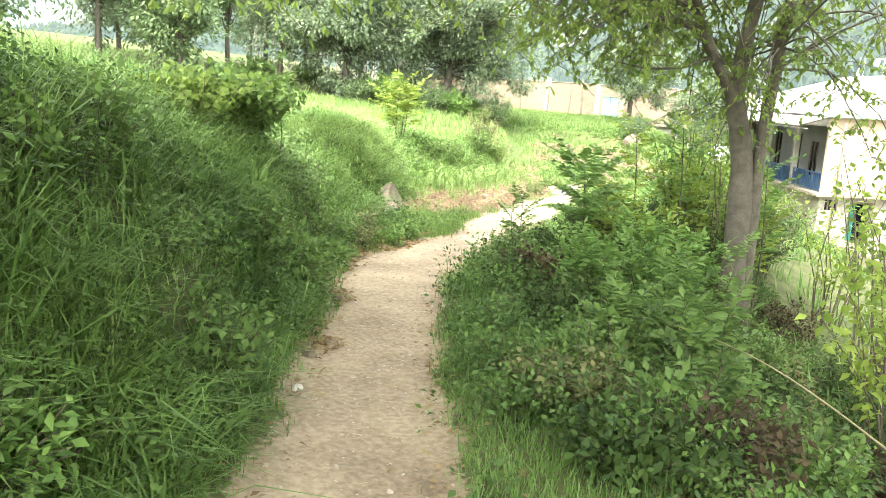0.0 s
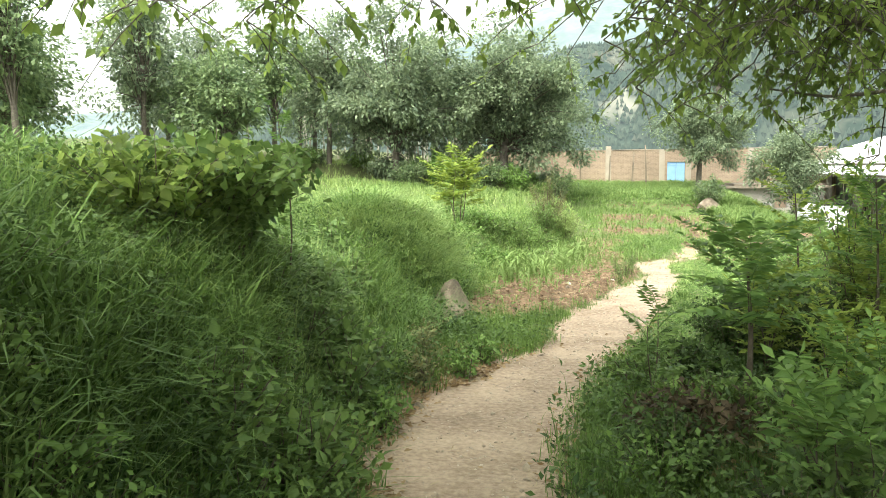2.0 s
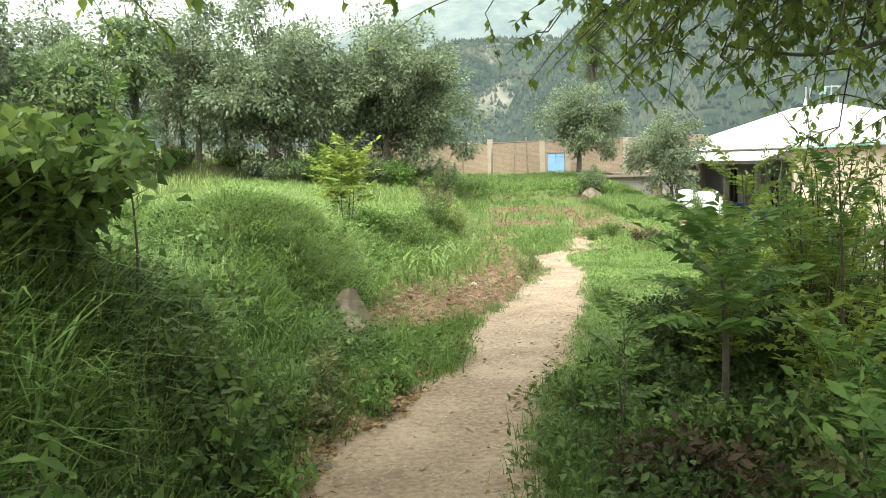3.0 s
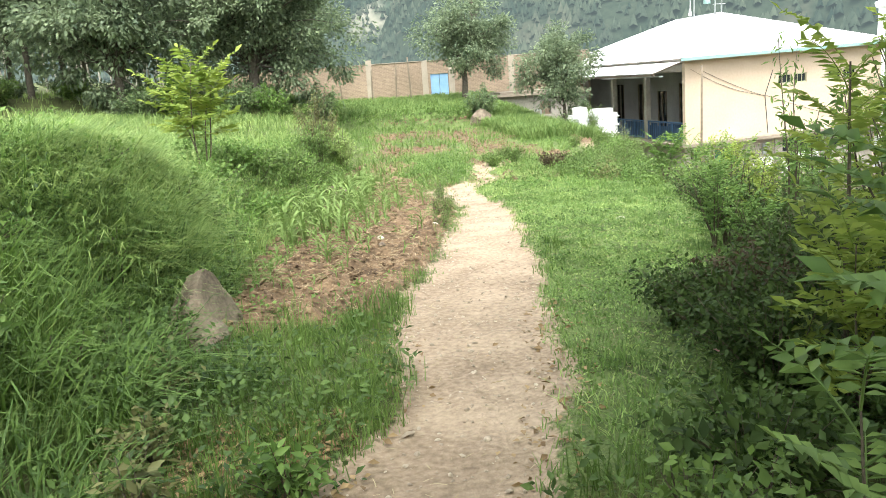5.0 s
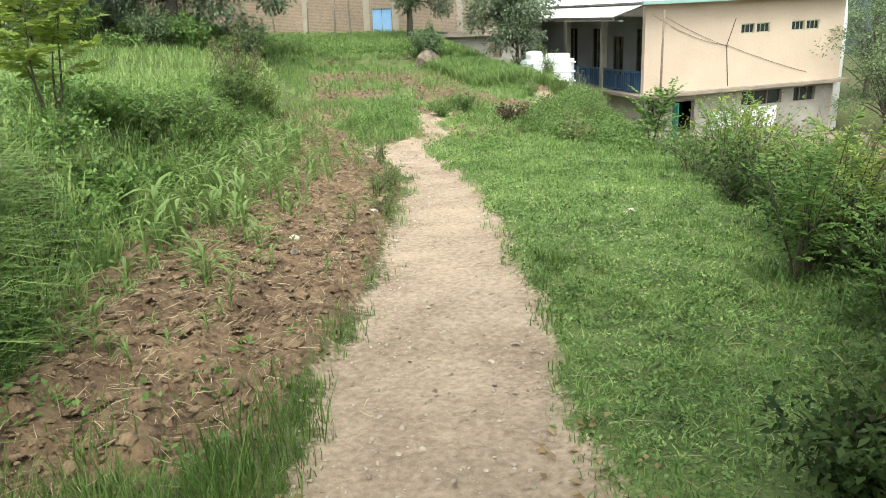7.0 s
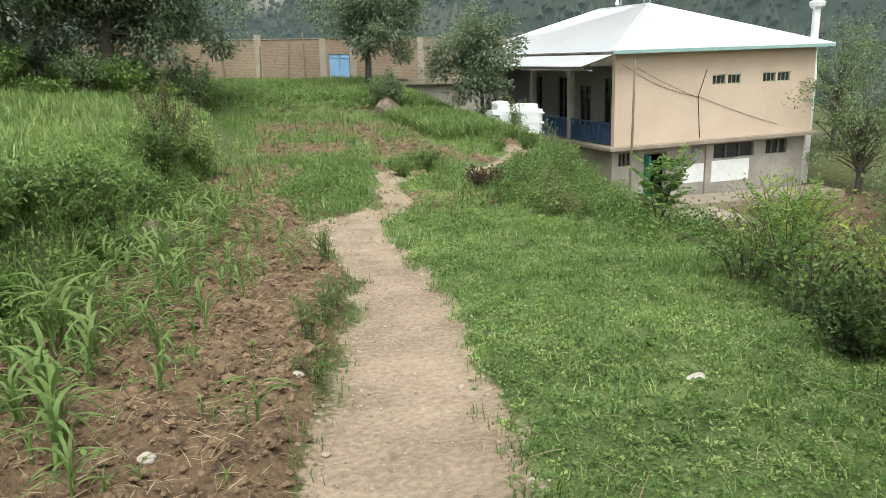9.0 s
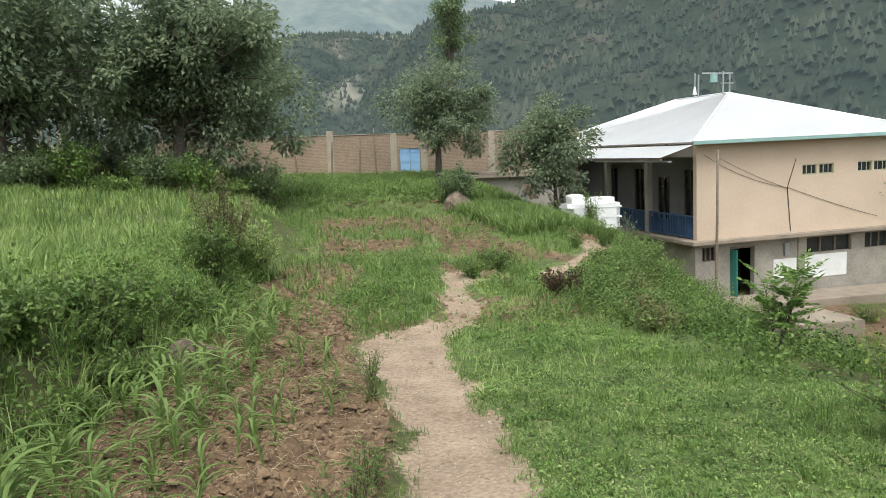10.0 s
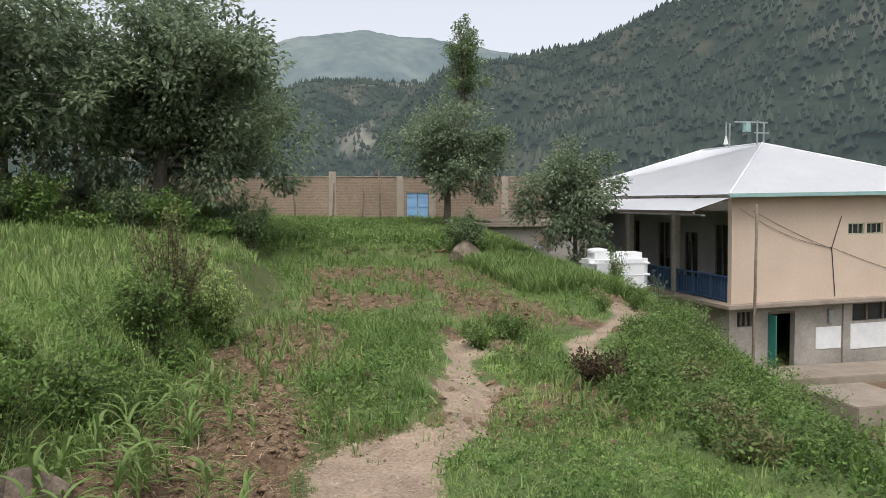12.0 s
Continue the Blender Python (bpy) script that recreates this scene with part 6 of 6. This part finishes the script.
lumps("soil_clods", "larger brown clods along the tilled strip", "soil", CLOD, 22000, (-1, 4.2, 12, 28), 0.022, lambda x, y: soil_mask(x, y) * (1 - dirt_mask(x, y)), 621)
lumps("soil_clods", "rough brown clods in the open field patches", "soil", CLOD, 9000, (2, 13, 23, 44), 0.045, lambda x, y: soil_mask(x, y) * (1 - dirt_mask(x, y)), 624)
lumps("pebbles", "small pebbles on the sandy path", "pebbles", PEBBLE, 20000, (-1.2, 5, 1, 24), 0.009, lambda x, y: dirt_mask(x, y), 622)
lumps("path_crumbs", "earth crumbs along the path edges", "soil", PEBBLE, 2600, (-1.3, 5, 1, 24), 0.011, lambda x, y: dirt_mask(x, y) * (1 - 0.85 * (np.abs(x - path_x(y)) < path_w(y) * 0.7)), 623)


def straws(name, label, mat, n, area, length, keep_at, seed, wide=0.05):
    global rng
    keep, rng = rng, np.random.default_rng(seed)
    x0, x1, y0, y1 = area
    x, y = rng.uniform(x0, x1, n), rng.uniform(y0, y1, n)
    ok = rng.random(n) < keep_at(x, y)
    x, y = x[ok], y[ok]
    n = len(x)
    d = np.concatenate([rng.normal(0, 1, (n, 2)), rng.normal(0, 0.12, (n, 1))], 1)
    ln = length * rng.uniform(0.5, 1.5, n)
    bld = Builder()
    thin = wide < 0.1
    bld.scatter(STRIP_V if thin else SIMPLE_V, STRIP_F if thin else SIMPLE_F, leaf_frames(d, ln, ln * wide), np.stack([x, y, ground(x, y) + 0.012 + 0.02 * soil_mask(x, y)], 1))
    tagged(part(name, bld.mesh(name), mat), label, "litter", kind="stuff")
    rng = keep


straws("straw_litter", "dry straw scattered on the soil", STRAW, 30000, (-1, 4.4, 12, 33), 0.08, lambda x, y: soil_mask(x, y), 630, 0.035)
straws("straw_litter", "dry stalks lying over the field", STRAW, 9000, (2, 13, 23, 44), 0.16, lambda x, y: soil_mask(x, y), 635)
straws("lawn_straw", "pale dry strands lying in the short grass", STRAW, 5000, (1.2, 8.6, 9, 24.4), 0.14, lambda x, y: on_lawn(x, y) * 0.8, 636, 0.02)
straws("leaf_litter", "brown leaf litter along the foot of the bank", LITTER, 11000, (-1.4, 0.0, 4.8, 10.6), 0.045, lambda x, y: (x < path_x(y) - path_w(y) + 0.15 + 0.45 * fbm(x * 1.7, y * 1.7, 33)) * (x > foot_x(y) - 0.15), 634, 0.5)
straws("leaf_litter", "brown leaf litter under the undergrowth", LITTER, 9000, (0.9, 5.0, 2.6, 8.5), 0.055, lambda x, y: (x > path_x(y) + path_w(y) + 0.3) * 0.9, 637, 0.5)
straws("path_straw", "bits of straw on the path", STRAW, 4200, (-1.2, 5, 1, 24), 0.05, lambda x, y: dirt_mask(x, y), 631, 0.08)
straws("leaf_litter", "fallen brown leaves at the path edge", LITTER, 6000, (-1.3, 2.5, 1, 12), 0.04, lambda x, y: (np.abs(np.abs(x - path_x(y)) - path_w(y)) < 0.22) * 0.9 + 0.02 * dirt_mask(x, y), 632, 0.55)


def rock(name, label, at, dims, mat, seed, turn=0.0, sub=3):
    bm = bmesh.new()
    bmesh.ops.create_icosphere(bm, subdivisions=sub, radius=1.0)
    off = Vector((seed * 3.1, seed * 1.7, seed))
    rr = random.Random(seed)
    cuts = [(Vector((rr.uniform(-1, 1), rr.uniform(-1, 1), rr.uniform(-0.5, 1))).normalized(), rr.uniform(0.55, 0.8)) for _ in range(9)]
    for v in bm.verts:
        p = v.co * (1 + 0.15 * noise.noise(v.co * 1.3 + off))
        for normal, reach in cuts:
            over = p.dot(normal) - reach
            if over > 0:
                p = p - normal * over
        p = p * (1 + 0.05 * noise.noise(p * 5 + off))
        v.co = Vector((p.x * dims[0], p.y * dims[1], p.z * dims[2])) * 1.3
    ob = part(name, bm, mat)
    ob.matrix_world = pose(*at, 0, 0, turn)
    return tagged(ob, label, "stone")


rock("boulder", "brown cracked boulder half sunk in the bank", on_ground(-0.8, 12.5, 0.1), (0.19, 0.3, 0.3), STONE, 3, -20, 4)
rock("boulder", "brown rock at the foot of the bank", on_ground(-0.88, 12.15, 0.02), (0.22, 0.2, 0.2), STONE, 12, 20, 4)
rock("boulder", "weathered stone heap under the bush", on_ground(11.0, 42.9, 0.15), (0.65, 0.5, 0.55), STONE, 5, 10)
rock("boulder", "rounded pale rock in the bank weeds", on_ground(1.2, 22.2, 0.06), (0.2, 0.24, 0.24), STONE, 8, 70)
rock("boulder", "pale rock among weeds on the slope", on_ground(9.6, 23.0, 0.1), (0.3, 0.25, 0.22), PALE_STONE, 9, 10)
rock("stone", "flat pale stone lying in the short grass", on_ground(3.96, 15.25, 0.01), (0.065, 0.045, 0.022), PALE_STONE, 7, 15)
for i, (x_, y_, s_) in enumerate(((-0.78, 4.75, 0.045), (-0.74, 4.1, 0.035), (-0.8, 8.3, 0.05), (-0.45, 9.3, 0.045), (-0.8, 6.3, 0.04), (1.0, 15.4, 0.04), (0.95, 15.0, 0.045), (1.85, 16.2, 0.035))):
    rock("stone", "pale fist-sized stone at the path edge", on_ground(x_, y_, 0.01), (s_, s_ * 0.8, s_ * 0.6), PALE_STONE if i % 2 else STONE, 20 + i, i * 40, 2)
dead = Builder()
s_ = np.linspace(0, 1, 12)[:, None]
line_ = np.array([1.58, 4.7, 0.09]) * (1 - s_) + np.array([2.06, 3.1, 0.056]) * s_
line_[:, 2] += 0.08 * np.sin(s_[:, 0] * 3.14)
dead.tube(line_, np.linspace(0.0025, 0.005, 12), 6)
tagged(part("dead_stick", dead.mesh("dead_stick"), STRAW), "long dry stick leaning in the undergrowth", "stick")
for i, (x_, y_, h_) in enumerate(((2.25, 17.3, 0.45), (1.95, 16.2, 0.3), (2.05, 16.9, 0.4), (2.4, 17.7, 0.35), (2.8, 19.6, 0.35), (2.98, 20.7, 0.4))):
    leafy_bush("weed", "upright feathery weed at the path edge", on_ground(x_, y_), h_, 0.18, 12, 30, 0.042, WEED, 400 + i, category="weed", group="weeds at the path edge", width=0.22, bare=0.1)
PINK = material("pink_plastic", (0.5, 0.22, 0.24), (0.75, 0.5, 0.5), 0.5, 30, 90, 0.2)
bm = bmesh.new()
bmesh.ops.create_grid(bm, x_segments=6, y_segments=4, size=0.05)
for v in bm.verts:
    v.co = Vector((v.co.x * 0.5, v.co.y * 1.2, 0.03 * noise.noise(v.co * 40) + 8 * v.co.x * v.co.x))
bmesh.ops.solidify(bm, geom=bm.faces, thickness=0.002)
scrap = part("plastic_scrap", bm, PINK)
scrap.matrix_world = pose(*on_ground(2.02, 10.33, 0.02), 20, 10, 30)
tagged(scrap, "small crumpled pink plastic scrap lying in the weeds", "litter")
